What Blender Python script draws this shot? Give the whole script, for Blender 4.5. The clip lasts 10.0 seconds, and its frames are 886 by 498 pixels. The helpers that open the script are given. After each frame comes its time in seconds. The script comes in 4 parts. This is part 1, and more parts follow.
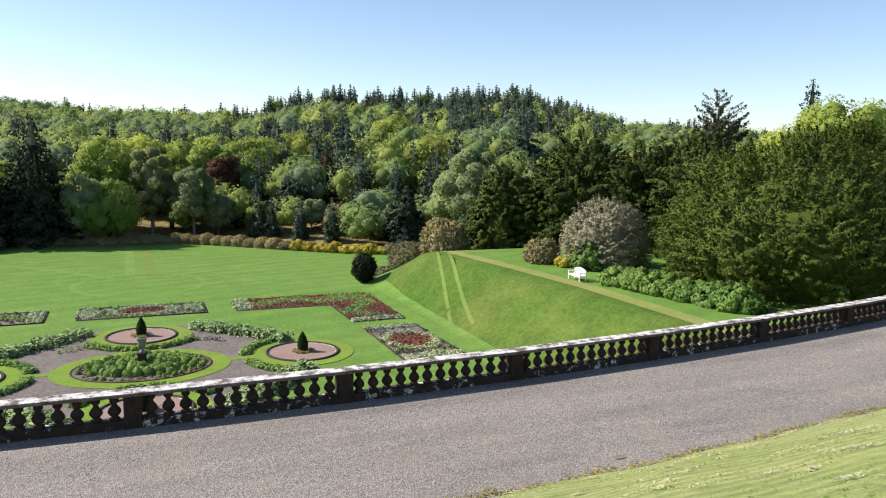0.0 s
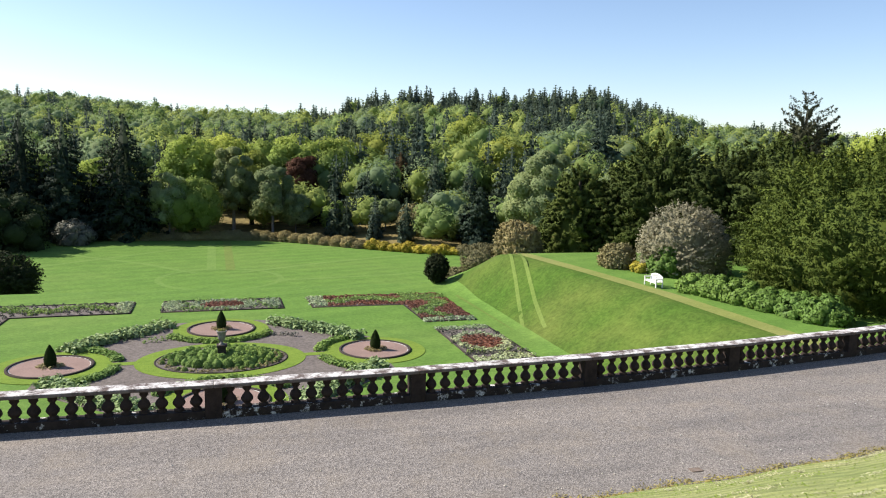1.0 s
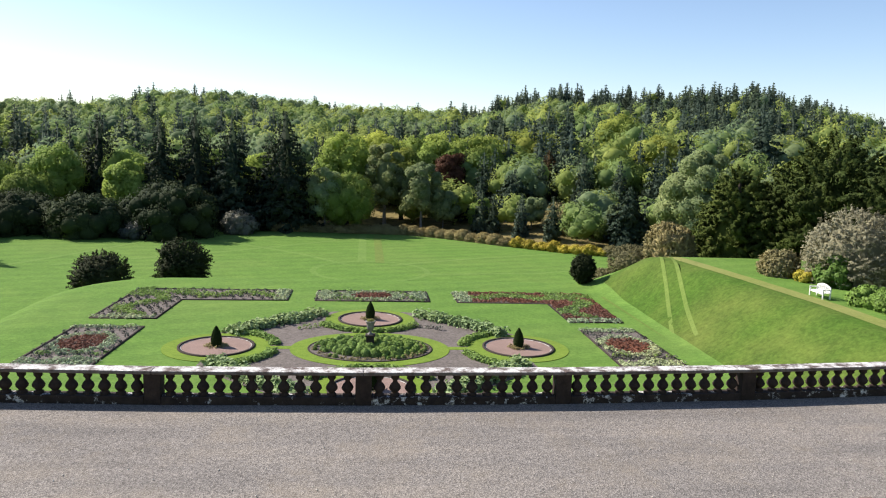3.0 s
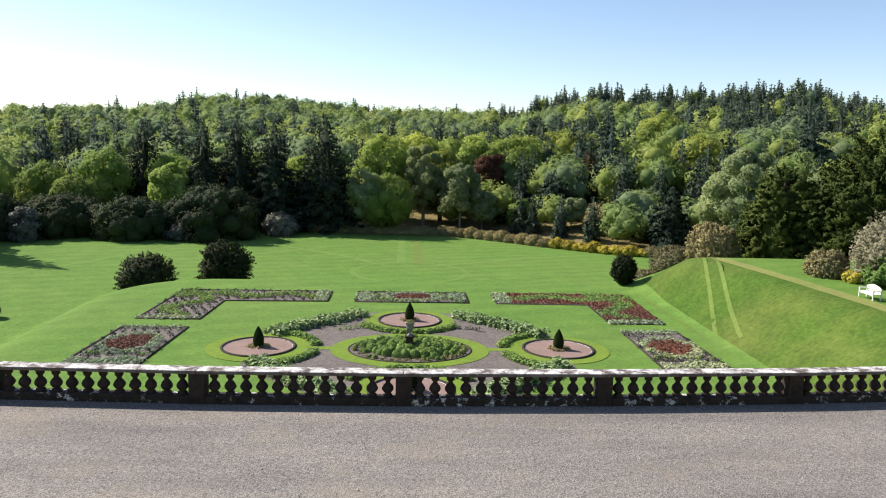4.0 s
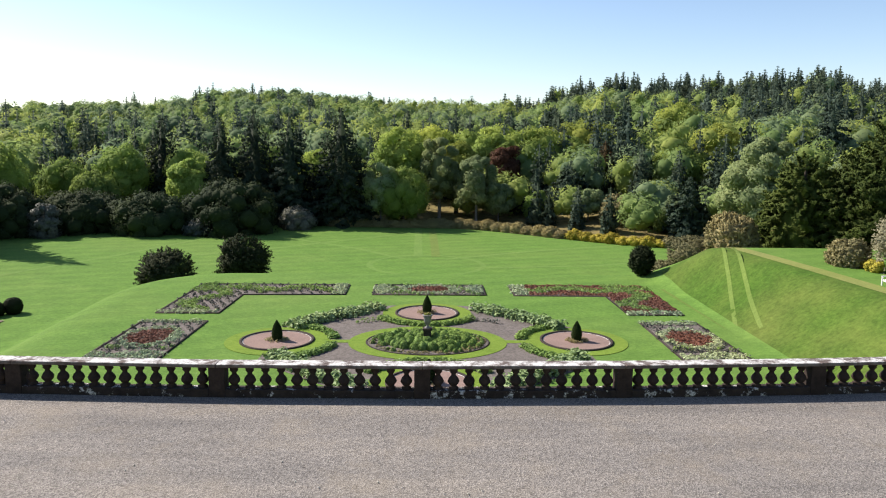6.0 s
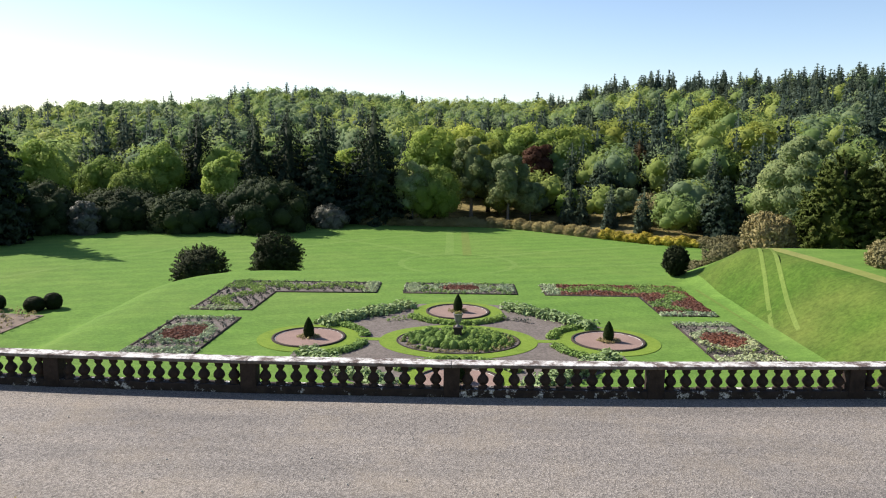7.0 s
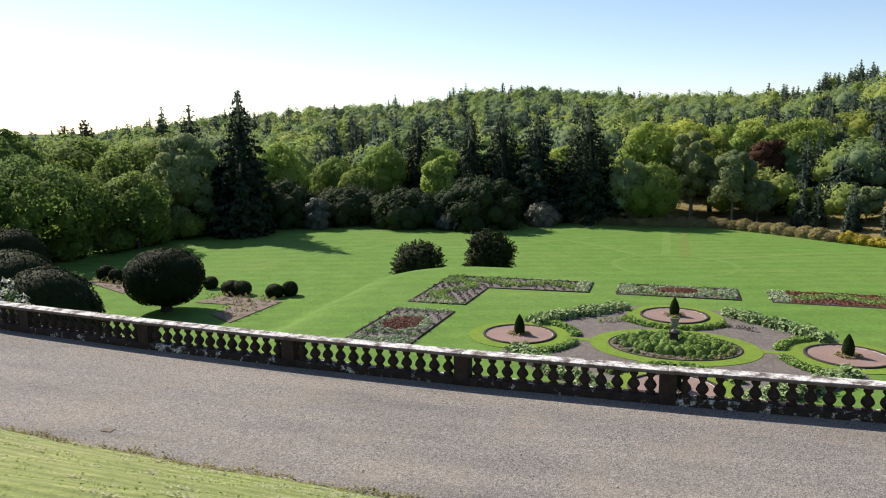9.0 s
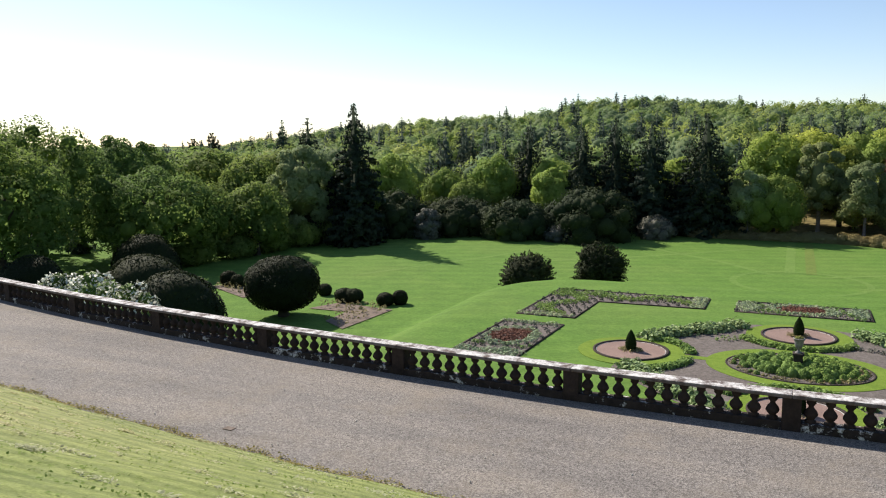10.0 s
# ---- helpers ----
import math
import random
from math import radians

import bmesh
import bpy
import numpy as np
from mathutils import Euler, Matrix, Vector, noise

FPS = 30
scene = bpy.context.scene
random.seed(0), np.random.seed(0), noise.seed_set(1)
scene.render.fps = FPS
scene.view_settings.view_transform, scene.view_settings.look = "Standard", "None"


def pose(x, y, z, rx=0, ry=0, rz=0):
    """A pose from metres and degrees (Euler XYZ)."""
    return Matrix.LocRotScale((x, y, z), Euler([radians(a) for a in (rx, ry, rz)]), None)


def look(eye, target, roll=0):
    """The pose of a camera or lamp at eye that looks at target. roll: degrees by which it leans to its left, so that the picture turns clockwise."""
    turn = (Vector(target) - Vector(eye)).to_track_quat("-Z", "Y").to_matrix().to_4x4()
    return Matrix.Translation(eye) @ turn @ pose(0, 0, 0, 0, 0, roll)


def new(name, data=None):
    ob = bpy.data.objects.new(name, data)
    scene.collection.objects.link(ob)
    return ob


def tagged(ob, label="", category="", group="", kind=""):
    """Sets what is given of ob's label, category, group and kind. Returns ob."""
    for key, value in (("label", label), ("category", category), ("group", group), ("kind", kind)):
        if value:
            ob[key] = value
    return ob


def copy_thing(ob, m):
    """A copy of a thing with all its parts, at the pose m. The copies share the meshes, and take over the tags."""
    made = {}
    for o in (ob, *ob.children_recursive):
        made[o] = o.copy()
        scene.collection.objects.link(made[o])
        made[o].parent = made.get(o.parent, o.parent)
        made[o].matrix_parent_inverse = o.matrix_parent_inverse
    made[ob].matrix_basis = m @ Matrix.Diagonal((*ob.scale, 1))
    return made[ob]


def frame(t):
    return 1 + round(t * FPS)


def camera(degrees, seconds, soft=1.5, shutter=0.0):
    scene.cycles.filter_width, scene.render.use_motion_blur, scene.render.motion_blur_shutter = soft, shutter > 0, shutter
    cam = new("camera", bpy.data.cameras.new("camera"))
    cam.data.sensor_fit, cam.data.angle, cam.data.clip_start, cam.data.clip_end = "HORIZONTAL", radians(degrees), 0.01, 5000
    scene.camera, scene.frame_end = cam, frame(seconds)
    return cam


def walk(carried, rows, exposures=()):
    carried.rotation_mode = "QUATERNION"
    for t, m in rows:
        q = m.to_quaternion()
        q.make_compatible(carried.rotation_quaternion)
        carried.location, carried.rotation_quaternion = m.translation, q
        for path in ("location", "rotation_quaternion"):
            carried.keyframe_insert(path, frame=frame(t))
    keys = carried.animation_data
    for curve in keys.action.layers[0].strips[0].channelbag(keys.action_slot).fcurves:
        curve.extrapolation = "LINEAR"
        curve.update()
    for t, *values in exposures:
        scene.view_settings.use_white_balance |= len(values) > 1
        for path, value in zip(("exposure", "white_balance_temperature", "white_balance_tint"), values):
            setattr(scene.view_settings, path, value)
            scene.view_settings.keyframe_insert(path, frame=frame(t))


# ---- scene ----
EXPOSURE = 0.55
cam = camera(60.3, 10.0, soft=1.1)
PATH = [
    (0.0, pose(0.211, -0.123, 6.607, 82.324, -0.901, -22.149)),
    (0.5, pose(0.192, -0.108, 6.612, 81.905, -1.433, -20.066)),
    (1.0, pose(0.146, -0.097, 6.620, 82.312, -1.448, -16.601)),
    (1.5, pose(0.117, -0.121, 6.634, 82.208, -1.544, -14.024)),
    (2.0, pose(0.092, -0.074, 6.619, 82.242, -1.868, -11.206)),
    (2.5, pose(0.076, -0.035, 6.606, 81.818, -1.634, -8.262)),
    (3.0, pose(0.028, -0.001, 6.596, 81.845, -1.906, -5.636)),
    (4.5, pose(0.000, 0.000, 6.600, 81.820, -1.040, -2.190)),
    (5.0, pose(-0.014, 0.029, 6.581, 81.766, -1.051, -1.919)),
    (6.5, pose(-0.003, 0.056, 6.584, 81.132, -0.237, -1.255)),
    (7.0, pose(0.030, 0.086, 6.568, 81.150, -0.643, 0.792)),
    (7.5, pose(0.061, 0.105, 6.571, 81.448, -0.228, 3.397)),
    (8.0, pose(0.062, 0.081, 6.578, 81.513, -0.124, 7.561)),
    (8.5, pose(0.044, 0.055, 6.590, 81.470, 0.018, 12.413)),
    (9.0, pose(-0.039, 0.164, 6.544, 81.012, 0.507, 16.585)),
    (9.5, pose(-0.068, 0.201, 6.536, 81.054, 0.151, 20.970)),
    (10.0, pose(-0.082, 0.124, 6.571, 81.926, 0.731, 24.783)),
]
walk(cam, PATH, [(0, EXPOSURE + 0.10, 6800, 13), (4.5, EXPOSURE + 0.07, 6850, 13), (7.5, EXPOSURE + 0.04, 6900, 13), (10, EXPOSURE - 0.14, 6950, 12.5)])

# ---- world, sun ----
SUN_AZ, SUN_EL = radians(-62), radians(40)      # from +y towards +x; height
world = bpy.data.worlds.new("world")
scene.world = world
world.use_nodes = True
wt = world.node_tree
sky = wt.nodes.new("ShaderNodeTexSky")
sky.sky_type = 'NISHITA'
sky.sun_disc = False
sky.sun_elevation, sky.sun_rotation = SUN_EL, SUN_AZ
sky.air_density, sky.dust_density, sky.ozone_density = 0.8, 0.35, 2.5
bg = wt.nodes["Background"]
bg.inputs["Strength"].default_value = 0.12
wt.links.new(sky.outputs[0], bg.inputs["Color"])
sun_dir = Vector((math.sin(SUN_AZ) * math.cos(SUN_EL), math.cos(SUN_AZ) * math.cos(SUN_EL), math.sin(SUN_EL)))
sun = new("sun", bpy.data.lights.new("sun", 'SUN'))
sun.data.energy, sun.data.angle, sun.data.color = 5.0, radians(0.53), (1.0, 0.95, 0.87)
sun.matrix_world = look(sun_dir * 300, (0, 0, 0))

# ---- materials ----


def mat(name, rough=0.9):
    m = bpy.data.materials.new(name)
    m.use_nodes = True
    n = m.node_tree.nodes["Principled BSDF"]
    n.inputs["Roughness"].default_value = rough
    n.inputs["Specular IOR Level"].default_value = 0.25
    return m, m.node_tree, n


def node(nt, kind, **inputs):
    n = nt.nodes.new(kind)
    for k, v in inputs.items():
        n.inputs[k.replace("_", " ")].default_value = v
    return n


def coords(nt):
    return nt.nodes.new("ShaderNodeNewGeometry").outputs["Position"]


def noise_fac(nt, scale, detail=4.0, rough=0.6, vec=None):
    n = node(nt, "ShaderNodeTexNoise", Scale=scale, Detail=detail, Roughness=rough)
    nt.links.new(vec if vec is not None else coords(nt), n.inputs["Vector"])
    return n.outputs["Fac"]


def ramp(nt, fac, stops):
    r = nt.nodes.new("ShaderNodeValToRGB")
    el = r.color_ramp.elements
    while len(el) < len(stops):
        el.new(0.5)
    for e, (p, c) in zip(el, stops):
        e.position, e.color = p, (*c, 1)
    nt.links.new(fac, r.inputs["Fac"])
    return r.outputs["Color"]


def mix(nt, fac, a, b, blend='MIX'):
    n = nt.nodes.new("ShaderNodeMix")
    n.data_type, n.blend_type = 'RGBA', blend
    for sock, v in ((n.inputs[0], fac), (n.inputs[6], a), (n.inputs[7], b)):
        if isinstance(v, bpy.types.NodeSocket):
            nt.links.new(v, sock)
        elif isinstance(v, (int, float)):
            sock.default_value = v
        else:
            sock.default_value = (*v, 1)
    return n.outputs[2]


def bump(nt, p, fac, strength, dist):
    b = node(nt, "ShaderNodeBump", Strength=strength, Distance=dist)
    nt.links.new(fac, b.inputs["Height"])
    nt.links.new(b.outputs[0], p.inputs["Normal"])


def grass_mat(name, lo, hi, dry, stripes=0.0, angle=0.0, width=1.2, dry_amount=0.25, rough=0.55, grain=14, contrast=0.35):
    m, nt, p = mat(name, 0.95)
    p.inputs["Specular IOR Level"].default_value = 0.1
    pos = coords(nt)
    broad = noise_fac(nt, 0.07, 4, 0.6, pos)
    fine = noise_fac(nt, 3.5, 5, 0.7, pos)
    col = ramp(nt, fine, [(0.25, lo), (0.75, hi)])
    patch = ramp(nt, broad, [(0.45, (0, 0, 0)), (0.72, (dry_amount,) * 3)])
    col = mix(nt, patch, col, dry)
    mid = noise_fac(nt, 0.45, 6, 0.75, pos)
    col = mix(nt, rough, col, ramp(nt, mid, [(0.3, (0.66, 0.72, 0.68)), (0.7, (1.15, 1.1, 1.05))]), 'MULTIPLY')
    tuft = noise_fac(nt, grain, 4, 0.75, pos)
    col = mix(nt, contrast, col, ramp(nt, tuft, [(0.3, (0.45,) * 3), (0.7, (1.12, 1.12, 1.12))]), 'MULTIPLY')
    if stripes:
        mp = nt.nodes.new("ShaderNodeMapping")
        mp.inputs["Rotation"].default_value = (0, 0, angle)
        nt.links.new(pos, mp.inputs["Vector"])
        w = node(nt, "ShaderNodeTexWave", Scale=1 / width * 0.31, Distortion=1.5, Detail=2.0)
        w.inputs["Detail Scale"].default_value = 0.6
        nt.links.new(mp.outputs[0], w.inputs["Vector"])
        col = mix(nt, stripes, col, ramp(nt, w.outputs["Fac"], [(0.3, (0.72,) * 3), (0.7, (1.15, 1.12, 1.05))]), 'MULTIPLY')
    nt.links.new(col, p.inputs["Base Color"])
    bump(nt, p, tuft, 0.7, 0.05)
    return m


GRASS = grass_mat("grass", (0.092, 0.195, 0.036), (0.17, 0.305, 0.066), (0.22, 0.285, 0.085), 0.2, 1.25, 2.6, 0.3, 0.7)
GRASS_BANK = grass_mat("bank_grass", (0.225, 0.29, 0.085), (0.43, 0.48, 0.205), (0.45, 0.45, 0.24), 0.5, 1.5, 0.42, 0.7, 0.9, 26, 0.75)
GRASS_DRY = grass_mat("mown_grass", (0.19, 0.23, 0.06), (0.29, 0.32, 0.10), (0.36, 0.34, 0.15), 0, 0, 1, 0.5)
# rough patchy grass, its green darkened to carry the shading of the bank's slope
GRASS_ROUGH_SHADED = grass_mat("shaded_rough_grass", (0.05, 0.115, 0.016), (0.105, 0.195, 0.032), (0.21, 0.21, 0.065), 0, 0, 1, 0.5, 1.0, 4, 0.7)
GRASS_FAINT = grass_mat("faint_track_grass", (0.115, 0.185, 0.037), (0.18, 0.26, 0.065), (0.24, 0.25, 0.09))
GRASS_TRACK = grass_mat("track_grass", (0.112, 0.215, 0.045), (0.195, 0.325, 0.08), (0.24, 0.29, 0.1))
GRASS_RING = grass_mat("edge_grass", (0.135, 0.225, 0.03), (0.22, 0.325, 0.055), (0.24, 0.28, 0.07))


def soil_mat(name, lo, hi, scale=6.0):
    m, nt, p = mat(name, 0.95)
    col = ramp(nt, noise_fac(nt, scale, 6, 0.75), [(0.3, lo), (0.7, hi)])
    col = mix(nt, 0.4, col, ramp(nt, noise_fac(nt, 0.6, 3), [(0.35, (0.6,) * 3), (0.65, (1, 1, 1))]), 'MULTIPLY')
    nt.links.new(col, p.inputs["Base Color"])
    bump(nt, p, noise_fac(nt, scale * 3, 4), 0.8, 0.03)
    return m


SOIL = soil_mat("soil", (0.085, 0.073, 0.065), (0.235, 0.205, 0.185))
PINK_GRAVEL = soil_mat("pink_gravel", (0.23, 0.155, 0.13), (0.36, 0.255, 0.22), 14)
LOWER_SOIL = soil_mat("pale_soil", (0.13, 0.10, 0.08), (0.27, 0.215, 0.175), 5)
EDGING = soil_mat("edging_stone", (0.025, 0.02, 0.017), (0.08, 0.062, 0.052), 9)
FOREST_FLOOR = soil_mat("forest_floor", (0.09, 0.075, 0.03), (0.30, 0.24, 0.09), 0.8)


def gravel_mat():
    m, nt, p = mat("gravel", 0.92)
    pos = coords(nt)
    v = node(nt, "ShaderNodeTexVoronoi", Scale=42.0)
    nt.links.new(pos, v.inputs["Vector"])
    col = ramp(nt, v.outputs["Color"], [(0.05, (0.098, 0.091, 0.086)), (0.45, (0.212, 0.2, 0.186)), (0.95, (0.385, 0.362, 0.335))])
    mp = nt.nodes.new("ShaderNodeMapping")
    mp.inputs["Scale"].default_value = (0.12, 0.7, 1)
    nt.links.new(pos, mp.inputs["Vector"])
    tracks = noise_fac(nt, 1.0, 5, 0.6, mp.outputs[0])
    col = mix(nt, 0.75, col, ramp(nt, tracks, [(0.3, (0.62, 0.61, 0.62)), (0.5, (0.95, 0.92, 0.9)), (0.7, (1.2, 1.13, 1.05))]), 'MULTIPLY')
    col = mix(nt, 0.5, col, ramp(nt, noise_fac(nt, 9, 5, 0.8, pos), [(0.3, (0.55,) * 3), (0.7, (1.2,) * 3)]), 'MULTIPLY')
    moss = ramp(nt, noise_fac(nt, 0.5, 5, 0.7, pos), [(0.48, (0, 0, 0)), (0.72, (0.38,) * 3)])
    col = mix(nt, moss, col, (0.28, 0.235, 0.175))
    nt.links.new(col, p.inputs["Base Color"])
    bump(nt, p, v.outputs["Distance"], 0.6, 0.02)
    return m


GRAVEL = gravel_mat()


def stone_mat(name, base, dark, lichen_lo, lichen_hi, upward=False):
    m, nt, p = mat(name, 0.9)
    pos = coords(nt)
    col = ramp(nt, noise_fac(nt, 4, 6, 0.7, pos), [(0.3, dark), (0.7, base)])
    l = noise_fac(nt, 3.2, 8, 0.72, pos)
    spots = ramp(nt, l, [(lichen_lo, (0, 0, 0)), (lichen_hi, (1, 1, 1))])
    if upward:
        sep = nt.nodes.new("ShaderNodeSeparateXYZ")
        nt.links.new(nt.nodes.new("ShaderNodeNewGeometry").outputs["Normal"], sep.inputs[0])
        spots = mix(nt, 1.0, spots, ramp(nt, sep.outputs["Z"], [(0.2, (0.12,) * 3), (0.8, (1, 1, 1))]), 'MULTIPLY')
    col = mix(nt, spots, col, ramp(nt, noise_fac(nt, 20, 3, 0.6, pos), [(0.3, (0.45, 0.44, 0.42)), (0.7, (0.8, 0.79, 0.77))]))
    nt.links.new(col, p.inputs["Base Color"])
    bump(nt, p, noise_fac(nt, 25, 5, 0.7, pos), 0.5, 0.02)
    return m


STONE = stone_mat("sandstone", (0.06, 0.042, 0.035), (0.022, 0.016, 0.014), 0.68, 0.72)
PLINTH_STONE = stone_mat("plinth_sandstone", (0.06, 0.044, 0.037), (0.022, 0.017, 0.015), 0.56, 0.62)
CAP_STONE = stone_mat("lichened_sandstone", (0.15, 0.115, 0.10), (0.08, 0.06, 0.055), 0.42, 0.56, True)
URN_STONE = stone_mat("grey_stone", (0.32, 0.31, 0.29), (0.16, 0.155, 0.15), 0.60, 0.75)


def leaf_mat(name, lo, hi, trans=0.3, rough=0.75, vary=0.35):
    m, nt, p = mat(name, rough)
    g = nt.nodes.new("ShaderNodeNewGeometry")
    info = nt.nodes.new("ShaderNodeObjectInfo")
    col = ramp(nt, g.outputs["Random Per Island"], [(0.0, [a * 0.7 + b * 0.3 for a, b in zip(lo, hi)]), (1.0, [a * 0.15 + b * 0.85 for a, b in zip(lo, hi)])])
    tone = ramp(nt, info.outputs["Random"], [(0.0, (1 - vary * 0.7,) * 3), (1.0, (1 + vary * 0.7,) * 3)])
    col = mix(nt, 1.0, col, tone, 'MULTIPLY')
    drift = noise_fac(nt, 0.075, 1, 0.5)
    col = mix(nt, 0.55, col, ramp(nt, drift, [(0.34, (0.62, 0.74, 0.84)), (0.5, (0.96, 0.98, 0.98)), (0.66, (1.26, 1.14, 0.96))]), 'MULTIPLY')
    big = noise_fac(nt, 0.35, 3, 0.6)
    col = mix(nt, 0.5, col, ramp(nt, big, [(0.3, (0.78, 0.82, 0.82)), (0.7, (1.15, 1.12, 1.0))]), 'MULTIPLY')
    nt.links.new(col, p.inputs["Base Color"])
    p.inputs["Specular IOR Level"].default_value = 0.12
    if trans:
        t = nt.nodes.new("ShaderNodeBsdfTranslucent")
        nt.links.new(col, t.inputs["Color"])
        ms = node(nt, "ShaderNodeMixShader", Fac=trans)
        nt.links.new(p.outputs[0], ms.inputs[1])
        nt.links.new(t.outputs[0], ms.inputs[2])
        nt.links.new(ms.outputs[0], nt.nodes["Material Output"].inputs["Surface"])
    return m


LEAF = leaf_mat("beech_leaf", (0.165, 0.248, 0.053), (0.330, 0.425, 0.106), 0.5)
LEAF_LIME = leaf_mat("lime_leaf", (0.227, 0.292, 0.049), (0.410, 0.464, 0.108), 0.45)
LEAF_GREY = leaf_mat("birch_leaf", (0.179, 0.241, 0.112), (0.314, 0.381, 0.190), 0.5)
LEAF_DARK = leaf_mat("shade_leaf", (0.13, 0.20, 0.055), (0.27, 0.36, 0.10), 0.6)
# hill copies of the foliage colours, with distance haze mixed in as bluer or paler tones
HAZED_LEAF = leaf_mat("hazed_beech_leaf", (0.159, 0.244, 0.079), (0.317, 0.415, 0.152), 0.5, vary=0.0)
HAZED_GREY = leaf_mat("hazed_birch_leaf", (0.143, 0.215, 0.104), (0.286, 0.364, 0.195), 0.5, vary=0.0)
HAZED_LIME = leaf_mat("hazed_lime_leaf", (0.218, 0.293, 0.069), (0.391, 0.460, 0.144), 0.5, vary=0.0)
HAZED_NEEDLE = leaf_mat("hazed_needle", (0.034, 0.057, 0.041), (0.086, 0.121, 0.083), 0.2, vary=0.0)
HAZED_BLUE = leaf_mat("hazed_fir_needle", (0.045, 0.07, 0.055), (0.10, 0.14, 0.105), 0.25, vary=0.0)
LEAF_COPPER = leaf_mat("copper_leaf", (0.05, 0.022, 0.014), (0.11, 0.05, 0.03), 0.25)
LEAF_BIG = leaf_mat("park_leaf", (0.11, 0.19, 0.05), (0.25, 0.35, 0.10), 0.6)
NEEDLE = leaf_mat("spruce_needle", (0.016, 0.027, 0.017), (0.04, 0.06, 0.036), 0.15)
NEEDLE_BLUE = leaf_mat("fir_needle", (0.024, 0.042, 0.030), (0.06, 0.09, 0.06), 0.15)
NEEDLE_OLIVE = leaf_mat("pine_needle", (0.06, 0.07, 0.038), (0.14, 0.14, 0.08), 0.25)
NEEDLE_BROWN = leaf_mat("larch_needle", (0.045, 0.035, 0.015), (0.09, 0.06, 0.03), 0.15)
YEW = leaf_mat("yew_needle", (0.045, 0.072, 0.014), (0.13, 0.165, 0.03), 0.25)
YEW_MID = leaf_mat("mid_yew_needle", (0.028, 0.048, 0.013), (0.09, 0.12, 0.026), 0.2)
YEW_DARK = leaf_mat("dark_yew_needle", (0.012, 0.019, 0.008), (0.034, 0.046, 0.017), 0.1)
YEW_GREY = leaf_mat("bronze_yew_needle", (0.022, 0.03, 0.014), (0.06, 0.07, 0.03), 0.1)
RHODO = leaf_mat("rhododendron_leaf", (0.021, 0.034, 0.015), (0.052, 0.075, 0.030), 0.15, 0.8)
RHODO_GREY = leaf_mat("grey_rhododendron_leaf", (0.07, 0.08, 0.065), (0.17, 0.18, 0.15), 0.1, 0.5)
TWIG = leaf_mat("bare_twig", (0.36, 0.315, 0.19), (0.60, 0.53, 0.35), 0.3)
HEATHER = leaf_mat("heather", (0.23, 0.205, 0.09), (0.42, 0.365, 0.19), 0.2)
GORSE = leaf_mat("gorse", (0.30, 0.24, 0.03), (0.52, 0.43, 0.07), 0.2)
LAUREL = leaf_mat("laurel_leaf", (0.09, 0.165, 0.03), (0.19, 0.29, 0.065), 0.2, 0.5)
BED_GREEN = leaf_mat("bedding_leaf", (0.15, 0.25, 0.06), (0.30, 0.43, 0.13), 0.2, vary=0.0)
BED_PALE = leaf_mat("silver_leaf", (0.29, 0.36, 0.20), (0.50, 0.57, 0.35), 0.15, vary=0.0)
BED_DARK = leaf_mat("dusky_leaf", (0.05, 0.055, 0.05), (0.11, 0.12, 0.10), 0.1, vary=0.0)
BED_RED = leaf_mat("red_bedding_leaf", (0.17, 0.07, 0.05), (0.29, 0.135, 0.095), 0.15, vary=0.0)
BED_LEAFY = leaf_mat("broad_leaf", (0.17, 0.26, 0.10), (0.36, 0.46, 0.22), 0.15, 0.55, vary=0.0)
YEW_CONE = leaf_mat("cone_yew_needle", (0.012, 0.025, 0.006), (0.035, 0.06, 0.014), 0.08)
GORSE_DULL = leaf_mat("sedum", (0.14, 0.16, 0.04), (0.26, 0.27, 0.08), 0.2)
CUTTINGS = leaf_mat("dry_cuttings", (0.40, 0.42, 0.24), (0.54, 0.53, 0.35), 0.3, vary=0.0)
TUFT = leaf_mat("turf_tuft", (0.13, 0.21, 0.04), (0.26, 0.34, 0.08), 0.3, vary=0.0)
TURF = leaf_mat("edge_turf", (0.24, 0.21, 0.08), (0.42, 0.37, 0.15), 0.3, vary=0.0)
PEBBLE = leaf_mat("pale_pebble", (0.3, 0.28, 0.26), (0.65, 0.62, 0.58), 0.0, vary=0.0)
BLOSSOM = leaf_mat("white_blossom", (0.6, 0.6, 0.5), (0.85, 0.84, 0.74), 0.2)
BARK = soil_mat("bark", (0.035, 0.028, 0.022), (0.11, 0.09, 0.07), 5)
BARK_PALE = soil_mat("pale_bark", (0.12, 0.11, 0.10), (0.3, 0.28, 0.25), 5)
WHITE_PAINT, _nt, _p = mat("white_paint", 0.5)
_nt.links.new(ramp(_nt, noise_fac(_nt, 8, 4), [(0.3, (0.70, 0.70, 0.68)), (0.7, (0.82, 0.82, 0.80))]), _p.inputs["Base Color"])

# ---- mesh helpers ----


